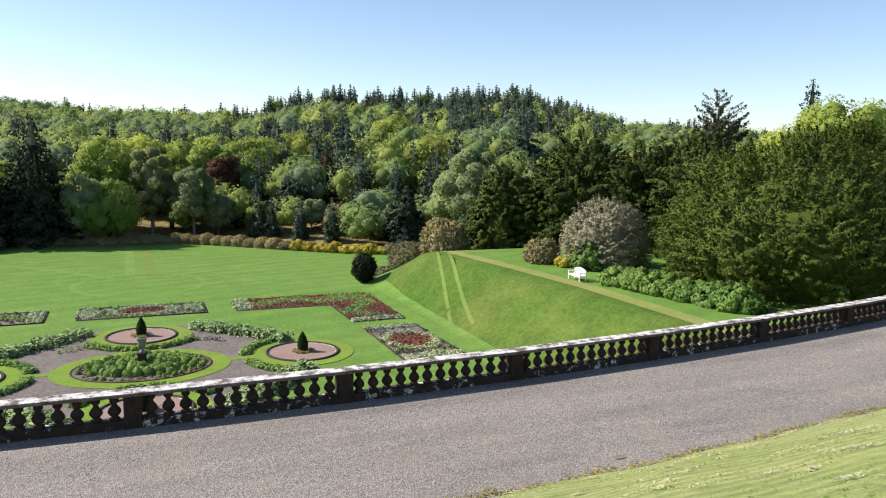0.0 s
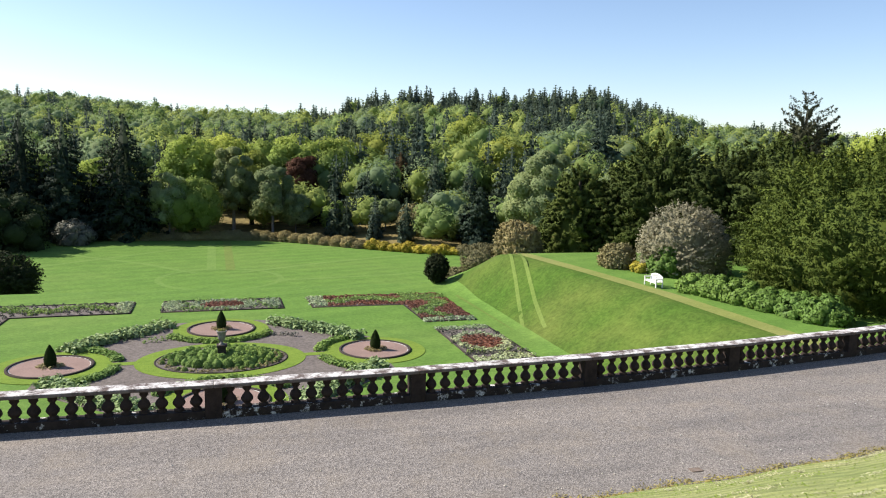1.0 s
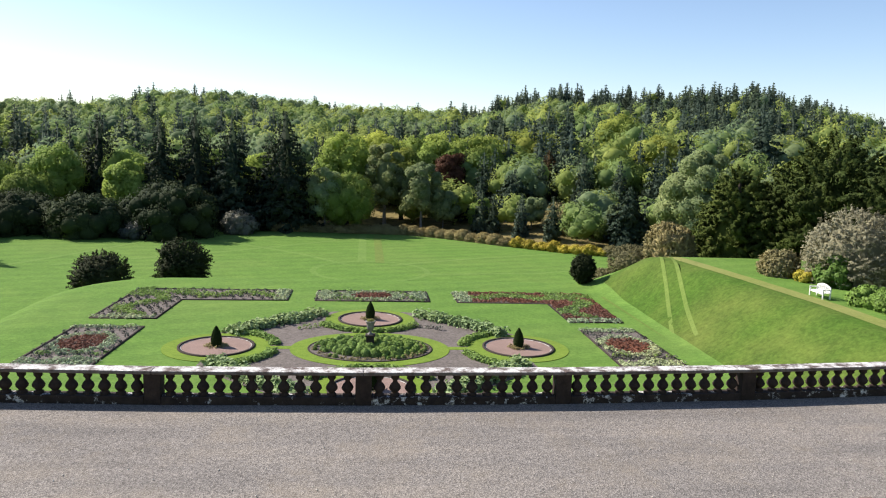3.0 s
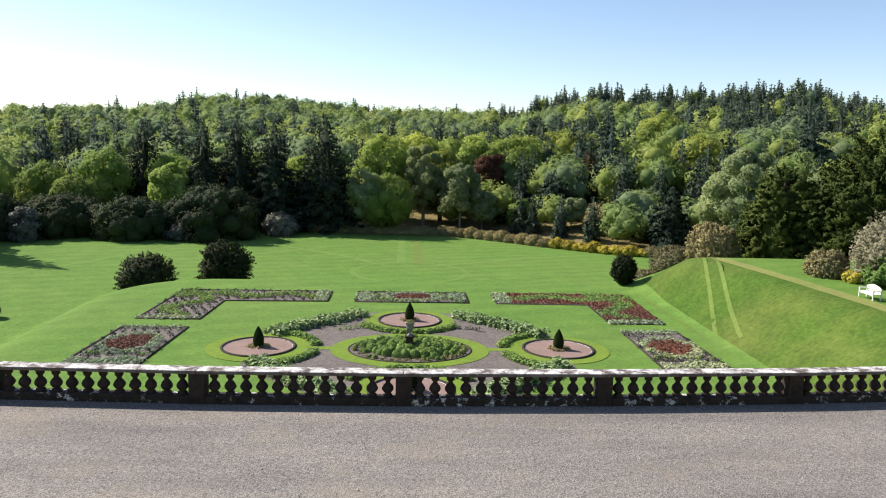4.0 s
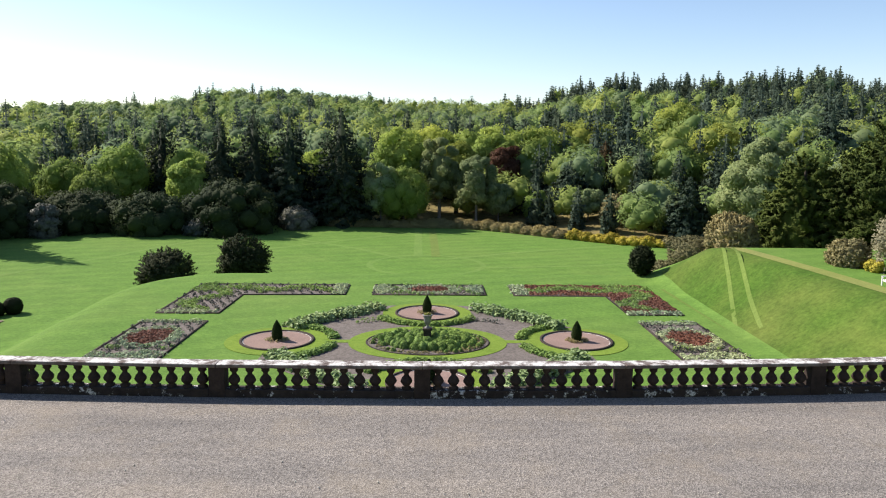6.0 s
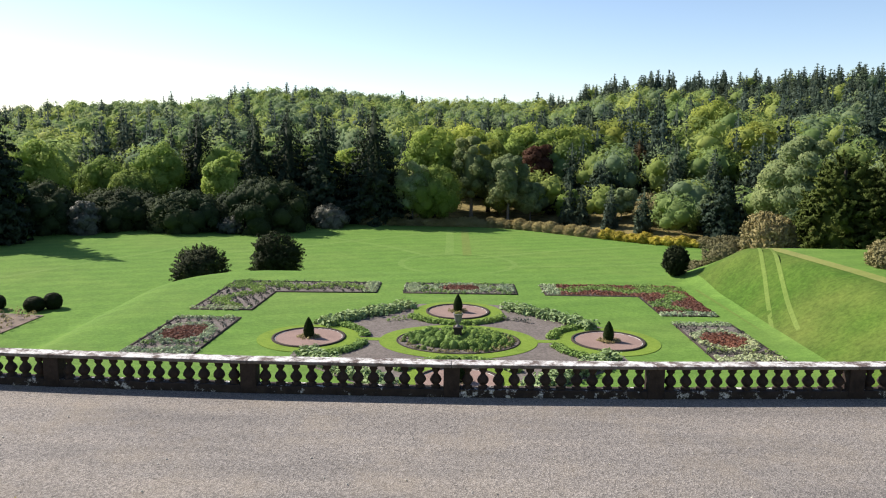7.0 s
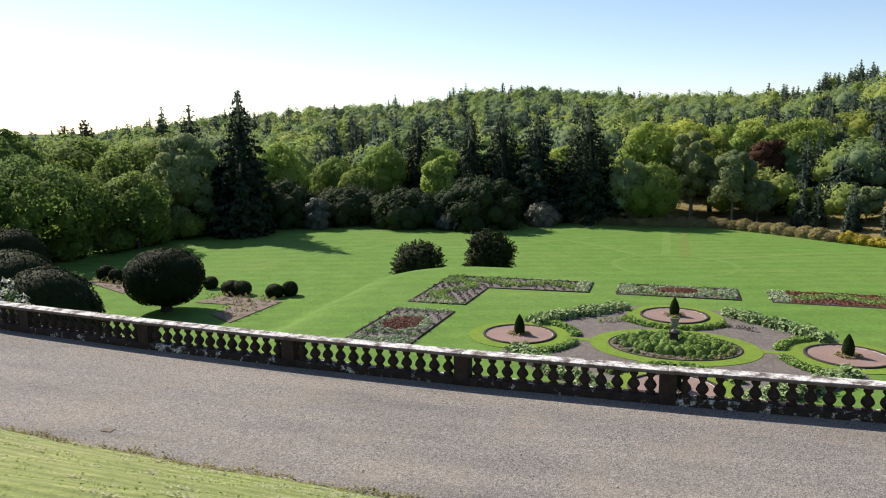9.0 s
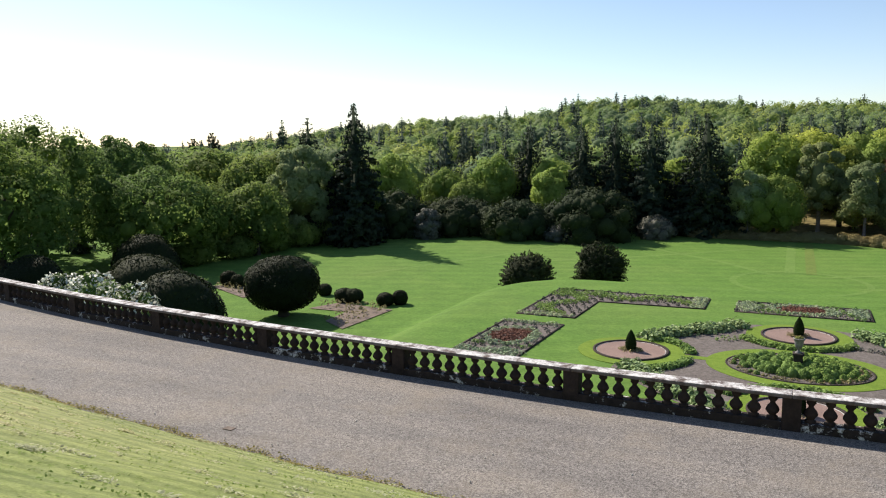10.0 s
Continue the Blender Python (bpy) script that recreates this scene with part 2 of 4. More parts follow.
def mesh_of(name, verts, faces, material, smooth=False, normals=None):
    me = bpy.data.meshes.new(name)
    verts = np.asarray(verts, dtype=np.float32).reshape(-1, 3)
    faces = [np.asarray(f, dtype=np.int32) for f in (faces if isinstance(faces, list) else [faces]) if len(f)]
    me.vertices.add(len(verts))
    me.vertices.foreach_set("co", verts.ravel())
    sizes = np.concatenate([np.full(len(f), f.shape[1], np.int32) for f in faces])
    loops = np.concatenate([f.ravel() for f in faces])
    me.loops.add(len(loops))
    me.loops.foreach_set("vertex_index", loops)
    me.polygons.add(len(sizes))
    me.polygons.foreach_set("loop_start", np.concatenate([[0], np.cumsum(sizes)[:-1]]).astype(np.int32))
    if smooth:
        me.polygons.foreach_set("use_smooth", np.ones(len(sizes), bool))
    me.update(calc_edges=True)
    if normals is not None:
        at = me.attributes.new("custom_normal", 'FLOAT_VECTOR', 'POINT')
        at.data.foreach_set("vector", np.asarray(normals, dtype=np.float32).ravel())
    me.materials.append(material)
    return me


def joined(pieces):
    """Joins tuples of (verts, faces) or (verts, faces, normals), with faces of one size."""
    vs, fs, ns, n = [], [], [], 0
    for v, f, *nn in pieces:
        v, f = np.asarray(v, float).reshape(-1, 3), np.asarray(f, int)
        vs.append(v)
        fs.append(f + n)
        ns += nn
        n += len(v)
    out = np.concatenate(vs), np.concatenate(fs)
    return (*out, np.concatenate(ns)) if ns else out


def unit(v):
    return v / (np.linalg.norm(v, axis=-1, keepdims=True) + 1e-9)


def child(name, me, parent, label=""):
    ob = new(name, me)
    ob.parent = parent
    return tagged(ob, label)


def part(name, bm, material, parent, label=""):
    me = bpy.data.meshes.new(name)
    bm.to_mesh(me)
    bm.free()
    me.materials.append(material)
    return child(name, me, parent, label)


def box_bm(bm, x0, y0, z0, x1, y1, z1, bevel=0.0):
    r = bmesh.ops.create_cube(bm, size=1.0, matrix=Matrix.Translation(((x0 + x1) / 2, (y0 + y1) / 2, (z0 + z1) / 2))
                              @ Matrix.Diagonal((x1 - x0, y1 - y0, z1 - z0, 1)))
    if bevel:
        es = {e for v in r["verts"] for e in v.link_edges}
        bmesh.ops.bevel(bm, geom=list(es), offset=bevel, segments=2, affect='EDGES', profile=0.6)
    return bm


def lathe(profile, seg=12):
    """Verts and quads of a turned form from (radius, z) pairs."""
    a = np.linspace(0, 2 * np.pi, seg, endpoint=False)
    v = np.concatenate([np.stack([r * np.cos(a), r * np.sin(a), 0 * a + z], 1) for r, z in profile])
    f = [(i * seg + j, i * seg + (j + 1) % seg, (i + 1) * seg + (j + 1) % seg, (i + 1) * seg + j)
         for i in range(len(profile) - 1) for j in range(seg)]
    return v, np.array(f)


def leaves(rng, c, n, size, spread=0.6, aspect=1.0):
    """Small four-cornered leaf clumps at points c, facing about n."""
    k = len(c)
    n = n + rng.normal(0, spread, (k, 3))
    n /= np.linalg.norm(n, axis=1, keepdims=True) + 1e-9
    t = rng.normal(0, 1, (k, 3))
    t -= (t * n).sum(1, keepdims=True) * n
    t /= np.linalg.norm(t, axis=1, keepdims=True) + 1e-9
    b = np.cross(n, t)
    s = size * rng.uniform(0.6, 1.4, (k, 1))
    q = np.stack([c - t * s * aspect, c + b * s * 0.55 + n * s * 0.2, c + t * s * aspect, c - b * s * 0.55 + n * s * 0.2], 1).reshape(-1, 3)
    return q, np.arange(4 * k).reshape(-1, 4)


def sphere_dirs(rng, k):
    d = rng.normal(0, 1, (k, 3))
    return d / np.linalg.norm(d, axis=1, keepdims=True)


def blob(rng, c, r, seg=8):
    """A closed lumpy core, in quads."""
    prof = [(math.sin(a), -math.cos(a)) for a in np.linspace(0.2, math.pi - 0.2, 5)]
    v, f = lathe(prof, seg)
    v = v * (1 + rng.uniform(-0.12, 0.12, (len(v), 1)))
    return v * np.asarray(r) + c, f


def leafy(rng, c, n, size, spread=0.5, aspect=1.0, soft=0.22, tri=False):
    """Leaf clumps that take the light of the bough on which they sit."""
    v, f = (fly_leaves(rng, c, n, size, spread) if tri else leaves(rng, c, n, size, spread, aspect))
    k = 3 if tri else 4
    return v, f[:, ::-1], np.repeat(unit(unit(n) + rng.normal(0, soft, n.shape)), k, 0)


def core_blob(rng, c, r, seg=8, tri=False):
    v, f = blob(rng, c, r, seg)
    if tri:
        f = np.concatenate([f[:, :3], f[:, [0, 2, 3]]])
    return v, f, unit((v - c) / np.asarray(r))


def lump_crown(rng, h, w, lo, lumps, per, size, squash=0.85, spread=0.5, core=0.7, aspect=1.0, droop=0.0, tri=False, small=0.26, large=0.44, soft=0.22):
    """A broad crown: rounded boughs over an egg-shaped form, each covered in a loose shell of leaves."""
    zc, rz, rx = h * (1 + lo) / 2, h * (1 - lo) / 2, w / 2
    mid = np.array([0, 0, zc])
    cs, rad = [mid], [np.array([rx * 0.66, rx * 0.66, rz * 0.72])]
    golden = 2.39996
    for i in range(lumps):
        zz = 1 - 1.72 * (i + 0.5) / lumps + rng.normal(0, 0.07)
        zz = min(max(zz, -0.8), 1)
        a = i * golden + rng.normal(0, 0.35)
        q = math.sqrt(max(1 - zz * zz, 0))
        r = rx * rng.uniform(small, large) * (0.8 + 0.3 * (1 - abs(zz)))
        k = rng.uniform(0.82, 1.04)
        cs.append(np.array([math.cos(a) * q * max(rx - r * 0.85, 0.05) * k, math.sin(a) * q * max(rx - r * 0.85, 0.05) * k, zc + zz * max(rz - r * squash * 0.85, 0.05) * k]))
        rad.append(np.array([r, r, r * squash]))
    cs, rad = np.array(cs), np.array(rad)
    pp, nn, pieces = [], [], []
    for i in range(len(cs)):
        d = sphere_dirs(rng, per)
        p = cs[i] + d * rad[i] * (1.08 - 0.34 * rng.uniform(0, 1, (per, 1)) ** 2)
        q = (p[:, None, :] - cs[None]) / rad[None]
        q = (q * q).sum(2)
        q[:, i] = 9
        keep = (q.min(1) > 0.72) & (p[:, 2] > max(h * lo * 0.8, -0.3))
        out = unit((p - mid) / np.array([rx, rx, rz]))
        pp.append(p[keep])
        nn.append(unit(d * 0.75 + out * 0.5 + np.array([0, 0, 0.12 - droop]))[keep])
        if core and (i % 2 == 0 or tri is False):
            pieces.append(core_blob(rng, cs[i], rad[i] * core, 6, tri))
    pieces.append(leafy(rng, np.concatenate(pp), np.concatenate(nn), size, spread, aspect, soft, tri))
    return joined(pieces)


def plume_crown(rng, h, w, lo, sprays, per, size, length=0.085, rise=0.8, bumps=60, rough=0.2, reach=0.86):
    """A yew: a mounded form clothed in feathery sprays that rise outwards and nod at the tips."""
    zc, rz, rx = h * (1 + lo) / 2, h * (1 - lo) / 2, w / 2
    d = sphere_dirs(rng, sprays)
    knobs = sphere_dirs(rng, bumps)

    def swell(q):
        return 0.98 - 1.4 * length - rough + rough * np.minimum(np.maximum(q @ knobs.T - reach, 0).max(1) / (1 - reach) * 1.4, 1)
    sw = swell(d)
    out = unit(d / (rx, rx, rz))
    base = d * (sw - 0.06 * rng.uniform(0, 1, sprays))[:, None] * (rx, rx, rz) + (0, 0, zc)
    ln = w * length * rng.uniform(0.5, 1.25, sprays)
    axis = unit(out * 0.75 + np.array([0, 0, rise]) + rng.normal(0, 0.22, (sprays, 3)))
    side = unit(np.cross(axis, out + rng.normal(0, 0.3, (sprays, 3))))
    t = rng.uniform(0, 1, (sprays, per, 1))
    wide = rng.normal(0, 0.26, (sprays, per, 1)) * (1.05 - t)
    deep = rng.normal(0, 0.14, (sprays, per, 1)) * (1.05 - t)
    L = ln[:, None, None]
    p = base[:, None] + axis[:, None] * t * L + side[:, None] * wide * L + out[:, None] * (deep + 0.25 * t * t) * L - np.array([0, 0, 0.28]) * t ** 3 * L
    near = knobs[np.argmax(d @ knobs.T, 1)]
    out = unit(out + (d - near) * 2.2)
    n = unit(out[:, None] * 0.6 + side[:, None] * wide * 3 + axis[:, None] * (t - 0.3) * 1.0 + out[:, None] * deep * 2)
    p, n = p.reshape(-1, 3), n.reshape(-1, 3)
    keep = p[:, 2] > -0.4
    cd, cf = lathe([(math.sin(a), -math.cos(a)) for a in np.linspace(0.05, math.pi - 0.05, 14)], 26)
    cv = cd * (swell(cd) * 0.8)[:, None] * (rx, rx, rz) + (0, 0, zc)
    return joined([leafy(rng, p[keep], n[keep], size, 0.6, 1.7, 0.15), (cv, cf, unit(cd / (rx, rx, rz)))])


def clipped_crown(rng, h, w, lo, count, size, flat=2.15):
    """One close-clipped rounded form, slightly uneven, with shallow hollows between the boughs."""
    zc, rz, rx = h * (1 + lo) / 2, h * (1 - lo) / 2, w / 2
    knobs = sphere_dirs(rng, 26)

    def form(d):
        r = 0.955 + 0.085 * np.maximum(d @ knobs.T - 0.82, 0).max(1) / 0.18
        return d * (r / (np.abs(d) ** flat).sum(1) ** (1 / flat))[:, None] * (rx, rx, rz) + (0, 0, zc)
    d = sphere_dirs(rng, count)
    p = form(d) + unit(d / (rx, rx, rz)) * rng.uniform(-0.05, 0.07, (count, 1)) * min(w / 5, 1)
    keep = p[:, 2] > max(-0.2, h * lo)
    near = knobs[np.argmax(d @ knobs.T, 1)]
    n = unit(d / (rx, rx, rz) + (d - near) * 0.7)
    cd, cf = lathe([(math.sin(a), -math.cos(a)) for a in np.linspace(0.05, math.pi - 0.05, 12)], 18)
    cv = (form(cd) - (0, 0, zc)) * 0.96 + (0, 0, zc)
    return joined([leafy(rng, p[keep], n[keep], size, 0.6, 1.3, 0.2), (cv, cf, unit(cd / (rx, rx, rz)))])


def fly_leaves(rng, c, n, size, spread=0.6):
    """Three-cornered leaf clumps, for far crowns."""
    q, _ = leaves(rng, c, n, size, spread, 1.0)
    q = q.reshape(-1, 4, 3)[:, [0, 1, 2]] + rng.normal(0, 0.25, (len(c), 3, 3)) * np.reshape(size, (-1, 1, 1))
    return q.reshape(-1, 3), np.arange(3 * len(c)).reshape(-1, 3)


def spruce_crown(rng, h, w, lo, layers, size, per=26, droop=0.35, power=0.7, tri=False, uneven=0.3, gaps=0.08, heart=0.12):
    """Whorls of drooping boughs of unequal length, each hung with needle sprays."""
    cs, ns, ss = [], [], []
    phase, lean = rng.uniform(0, 6.28, 4), rng.uniform(0.5, 1.0, 4)
    for i in range(layers):
        u = (i + rng.uniform(0, 0.6)) / layers
        z = h * (lo + (1 - lo) * u)
        r = w / 2 * (1 - u) ** power * (0.55 + 0.45 * min(1, 0.35 + u * 4)) * rng.uniform(0.82, 1.1) + 0.006 * h
        nb = max(4, int(8 * (1 - u) + 4))
        for a in np.linspace(0, 2 * np.pi, nb, endpoint=False) + rng.uniform(0, 6) + rng.normal(0, 0.15, nb):
            if rng.uniform() < gaps:
                continue
            wave = math.sin(3 * a + phase[0] + u * 7) * lean[0] + math.sin(2 * a + phase[1] - u * 11) * lean[1]
            ln = r * rng.uniform(0.72, 1.15) * (1 + uneven * 0.5 * wave)
            m = max(3, int(per * (ln / (w / 2)) * 0.6))
            s = np.sqrt(rng.uniform(0.04, 1, m))
            side = rng.normal(0, 0.17, m) * ln * (1.1 - s)
            x = np.cos(a) * s * ln - np.sin(a) * side
            y = np.sin(a) * s * ln + np.cos(a) * side
            hang = -np.abs(rng.normal(0, 0.012 * h, m))
            cs.append(np.stack([x, y, z - droop * ln * s ** 1.4 + 0.12 * ln * s ** 4 + hang], 1))
            ss.append(np.full((m, 1), size * (0.45 + 0.55 * min(1.6 * (1 - u), 1))))
            ns.append(np.stack([np.cos(a) * 0.8 - np.sin(a) * side / (ln + 1e-6) * 2, np.sin(a) * 0.8 + np.cos(a) * side / (ln + 1e-6) * 2, 0.55 + hang / (0.02 * h)], 1))
    pieces = [leafy(rng, np.concatenate(cs), np.concatenate(ns), np.concatenate(ss), 0.5, 1.35, 0.25, tri)]
    v, f = lathe([(w * heart, h * lo), (w * heart * 0.8, h * (lo + (1 - lo) * 0.35)), (w * heart * 0.4, h * 0.75), (w * heart * 0.05, h * 0.98)], 7)
    n = unit(v * (1, 1, 0) + (0, 0, 0.2 * w))
    if tri:
        f = np.concatenate([f[:, :3], f[:, [0, 2, 3]]])
    return joined(pieces + [(v, f, n)])


def trunk_mesh(rng, h, r, limbs, reach, material):
    pieces = [lathe([(r * 1.35, -0.4), (r, h * 0.06), (r * 0.8, h * 0.45), (r * 0.35, h * 0.85)], 8)]
    for i in range(limbs):
        a, z = rng.uniform(0, 6.28), h * rng.uniform(0.3, 0.6)
        v, f = lathe([(r * 0.45, 0), (r * 0.3, reach * 0.5), (r * 0.1, reach)], 5)
        m = (Matrix.Translation((0, 0, z)) @ Matrix.Rotation(a, 4, 'Z') @ Matrix.Rotation(rng.uniform(0.5, 0.95), 4, 'Y')).to_3x3()
        pieces.append((v @ np.array(m).T + (0, 0, z), f))
    v, f = joined(pieces)
    return mesh_of("trunk", v, f, material, True)


# ---- the ground ----


def smooth(a, b, x):
    t = np.clip((x - a) / (b - a), 0, 1)
    return t * t * (3 - 2 * t)


FIELD, GARDEN, MOUND, EYE = -8.4, -5.4, -2.0, 6.6
SKY_AZ = np.array([-75, -45, -40, -37, -28, -23, -19, -15, -11, -6, -1, 4, 8.5, 10, 14, 22, 27.5, 32, 35, 40, 44, 60])
SKY_TAN = np.array([-.005, -.004, .002, .012, .028, .034, .036, .049, .053, .047, .040, .039, .039, .053, .062, .061, .068, .052, .035, .03, .025, .02])


def field_edge(x):
    return 122 - 21 * smooth(4, 36, x) - 22 * smooth(36, 70, x)


def crest(x, y):
    return EYE + 420 * np.interp(np.degrees(np.arctan2(x, np.maximum(y, 1e-3))), SKY_AZ, SKY_TAN) - 11.5


def height(x, y):
    x, y = np.asarray(x, float), np.asarray(y, float)
    r = np.hypot(x, y)
    z = FIELD + 0.25 * np.sin(x * 0.05 + 1) * np.sin(y * 0.04) + 0 * x
    # garden terrace with a soft far and left bank
    g = (1 - smooth(0, 7.5, np.hypot(np.maximum(-14.8 - x, 0), np.maximum(y - 57, 0)) - 6.6)) * (1 - smooth(27, 36, x))
    z = z + (GARDEN - z) * g
    # raised bank beside the garden
    draw = 2.1 * smooth(38, 60, y)
    b = smooth(19.4, 25.5 - draw, x + 0.35 * np.maximum(y - 56, 0)) * (1 - smooth(57.5, 70, y + 0.25 * np.maximum(26 - x, 0)))
    bl = np.clip((x - 19.8) / (5.3 - draw), 0, 1) * (1 - smooth(57, 70, y))
    z = z + (MOUND - z) * (0.35 * b + 0.65 * bl)
    # wooded hill
    s = y - field_edge(x) - 2
    c = crest(x, y)
    base = np.maximum(r - (r / np.maximum(y, 1)) * field_edge(x), 0) * (y > 20)
    f = np.clip(base / 290.0, 0, 1)
    hill = (c - FIELD) * (0.10 * smooth(0, 0.12, f) + 0.90 * f ** 1.4)
    fall = smooth(430, 1500, r)
    return z + np.where((s > 0) & (y > 20), hill * (1 - fall), 0)


def grid_axis(lo, hi, step, mid, mid_step, far):
    a = list(np.arange(lo, hi + 0.01, step))
    b = list(np.arange(hi + mid_step, mid, mid_step))
    out = a + b
    d = mid_step
    while out[-1] < far:
        d *= 1.5
        out.append(out[-1] + d)
    return out


px = grid_axis(0, 75, 1.0, 300, 9, 3000)
xs = np.array([-v for v in px[:0:-1]] + px)
ys = np.array([-3000, -800, -200, -50, 0, 10] + grid_axis(17, 128, 1.0, 470, 9, 3000))
gx, gy = np.meshgrid(xs, ys)
gv = np.stack([gx, gy, height(gx, gy)], -1).reshape(-1, 3)
nx, ny = len(xs), len(ys)
ii = (np.arange(ny - 1)[:, None] * nx + np.arange(nx - 1)[None, :]).ravel()
gf = np.stack([ii, ii + 1, ii + nx + 1, ii + nx], 1)
gme = mesh_of("ground", gv, gf, GRASS, True)
gme.materials.append(FOREST_FLOOR)
gme.materials.append(GRASS_ROUGH_SHADED)
cx, cy = gv[gf].mean(1)[:, 0], gv[gf].mean(1)[:, 1]
wood = ((cy > field_edge(cx) + 1) | (np.hypot(cx, cy) > 400) | (cx < -120) | ((cx > 36) & (cy > 62)))
# side of the raised bank: rough grass with the slope's shade in its colour
slope = (cx > 20) & (cx < np.interp(cy, [22, 40, 48, 54, 60], [26.8, 26.5, 25.7, 24.9, 24.0])) & (cy < 62)
gme.polygons.foreach_set("material_index", np.where(wood & (np.hypot(cx, cy) < 460), 1, np.where(slope | wood, 2, 0)).astype(np.int32))
tagged(new("ground", gme), "mown green lawn and field rising to a wooded hill", "ground", kind="structure")


def rail_y(x):
    return 18.42 + 0.0033 * x * x


def bank_y(x):
    return 12.05 + 0.0036 * x * x


tx = np.linspace(-62, 62, 63)
tv = np.concatenate([np.stack([tx, bank_y(tx) - 1.5, 0 * tx], 1), np.stack([tx, bank_y(tx) * .5 + rail_y(tx) * .5, 0 * tx + 0.03], 1),
                     np.stack([tx, rail_y(tx) + 0.55, 0 * tx], 1), np.stack([tx, rail_y(tx) + 0.75, 0 * tx - 9.5], 1)])
k = len(tx)
tf = np.array([(r * k + i, r * k + i + 1, (r + 1) * k + i + 1, (r + 1) * k + i) for r in range(2) for i in range(k - 1)])
tagged(new("gravel_terrace", mesh_of("gravel_terrace", tv[:3 * k], tf, GRAVEL)), "wide grey gravel terrace walk with faint wheel tracks", "gravel path", kind="structure")
wf = np.array([(i, i + 1, k + i + 1, k + i) for i in range(k - 1)])
tagged(new("retaining_wall", mesh_of("retaining_wall", tv[2 * k:], wf, STONE)), "stone retaining wall below the balustrade", "wall", kind="structure")

# grass bank and the upper terrace on which the camera stands
bx = np.linspace(-62, 62, 125)
rows_ = []
for s in np.concatenate([np.linspace(0, 10.4, 27), [12, 16, 30, 80]]):
    z = np.minimum(s * 0.47, 4.9) + (0.02 if s == 0 else 0.05)
    rows_.append(np.stack([bx, bank_y(bx) - s, 0 * bx + z + 0.03 * np.sin(bx * 1.7 + s * 2)], 1))
bv = np.concatenate(rows_)
kb = len(bx)
bf = np.array([(r * kb + i + 1, r * kb + i, (r + 1) * kb + i, (r + 1) * kb + i + 1) for r in range(len(rows_) - 1) for i in range(kb - 1)])
tagged(new("grass_bank", mesh_of("grass_bank", bv, bf, GRASS_BANK, True)), "sloping bank of pale freshly mown grass", "lawn", kind="structure")


def ribbon(name, pts, width, material, label, lift=0.04, step=0.8, category="path"):
    """A strip laid on the ground along a line of plan points."""
    line = []
    for (xa, ya), (xb, yb) in zip(pts, pts[1:]):
        m = max(2, int(math.hypot(xb - xa, yb - ya) / step))
        line += [(xa + (xb - xa) * i / m, ya + (yb - ya) * i / m) for i in range(m)]
    line.append(pts[-1])
    p = np.array(line)
    d = np.gradient(p, axis=0)
    d /= np.linalg.norm(d, axis=1, keepdims=True)
    nrm = np.stack([-d[:, 1], d[:, 0]], 1)
    cols = [p + nrm * width * o for o in (-0.5, -0.17, 0.17, 0.5)]
    v = np.concatenate([np.column_stack([c, height(c[:, 0], c[:, 1]) + lift]) for c in cols])
    n = len(p)
    f = np.array([(c * n + i, c * n + i + 1, (c + 1) * n + i + 1, (c + 1) * n + i) for c in range(3) for i in range(n - 1)])
    return tagged(new(name, mesh_of(name, v, f, material, True)), label, category, kind="structure")


ribbon("mown_path", [(24.0, 60), (24.9, 54), (25.7, 48), (26.5, 40), (26.8, 22)], 1.2, GRASS_DRY, "pale mown strip along the top of the grass bank", 0.008)
ribbon("mown_path", [(23.6, 58.6), (22.0, 53), (20.6, 48.5), (19.4, 44.8)], 0.24, GRASS_FAINT, "pale wheel line of a mower across the bank", 0.02)
ribbon("mown_path", [(24.4, 58.6), (22.9, 53), (21.6, 48.3), (20.6, 44.3)], 0.24, GRASS_FAINT, "pale wheel line of a mower across the bank", 0.02)
ribbon("mown_path", [(19.0, 58), (19.3, 46)], 0.5, GRASS_FAINT, "pale strip at the foot of the grass bank", 0.02)
ribbon("mown_path", [(-0.3, 92), (-0.3, 120)], 1.1, GRASS_TRACK, "pale mown stripe across the field", 0.015)
ribbon("mown_path", [(1.9, 92), (1.9, 120)], 1.1, GRASS_FAINT, "pale mown stripe across the field", 0.015)

# faint mown tracks over the field
for pts in ([(-20, 108), (-8, 98), (-2, 90)], [(3, 90), (14, 97), (30, 104)], [(-34, 86), (-20, 96), (-4, 112)], [(6, 84), (20, 86), (34, 92)], [(-45, 74), (-36, 90), (-30, 104)]):
    ribbon("mown_path", pts, 0.8, GRASS_TRACK, "faint pale track in the mown field", 0.015)
loop = [(0.7 + 6.5 * math.cos(a), 86 + 7 * math.sin(a)) for a in np.linspace(0, 2 * math.pi, 33)]
ribbon("mown_path", loop, 0.7, GRASS_TRACK, "faint pale oval mown in the field", 0.015)

# ---- the balustrade ----
BAY = 5.08
balustrade = tagged(new("balustrade"), "dark weathered sandstone balustrade with white lichen on its coping", "balustrade", kind="structure")
balustrade.location = (0, rail_y(0), 0)
prof = [(0.105, 0), (0.105, 0.05), (0.06, 0.07), (0.085, 0.10), (0.125, 0.15), (0.132, 0.19), (0.105, 0.25), (0.06, 0.30), (0.048, 0.335),
        (0.07, 0.365), (0.095, 0.395), (0.08, 0.425), (0.10, 0.435), (0.10, 0.49)]
bal_v, bal_f = lathe([(r * 1.14, z * 1.165 + 0.205) for r, z in prof], 10)
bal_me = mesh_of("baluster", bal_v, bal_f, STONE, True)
pbm = bmesh.new()
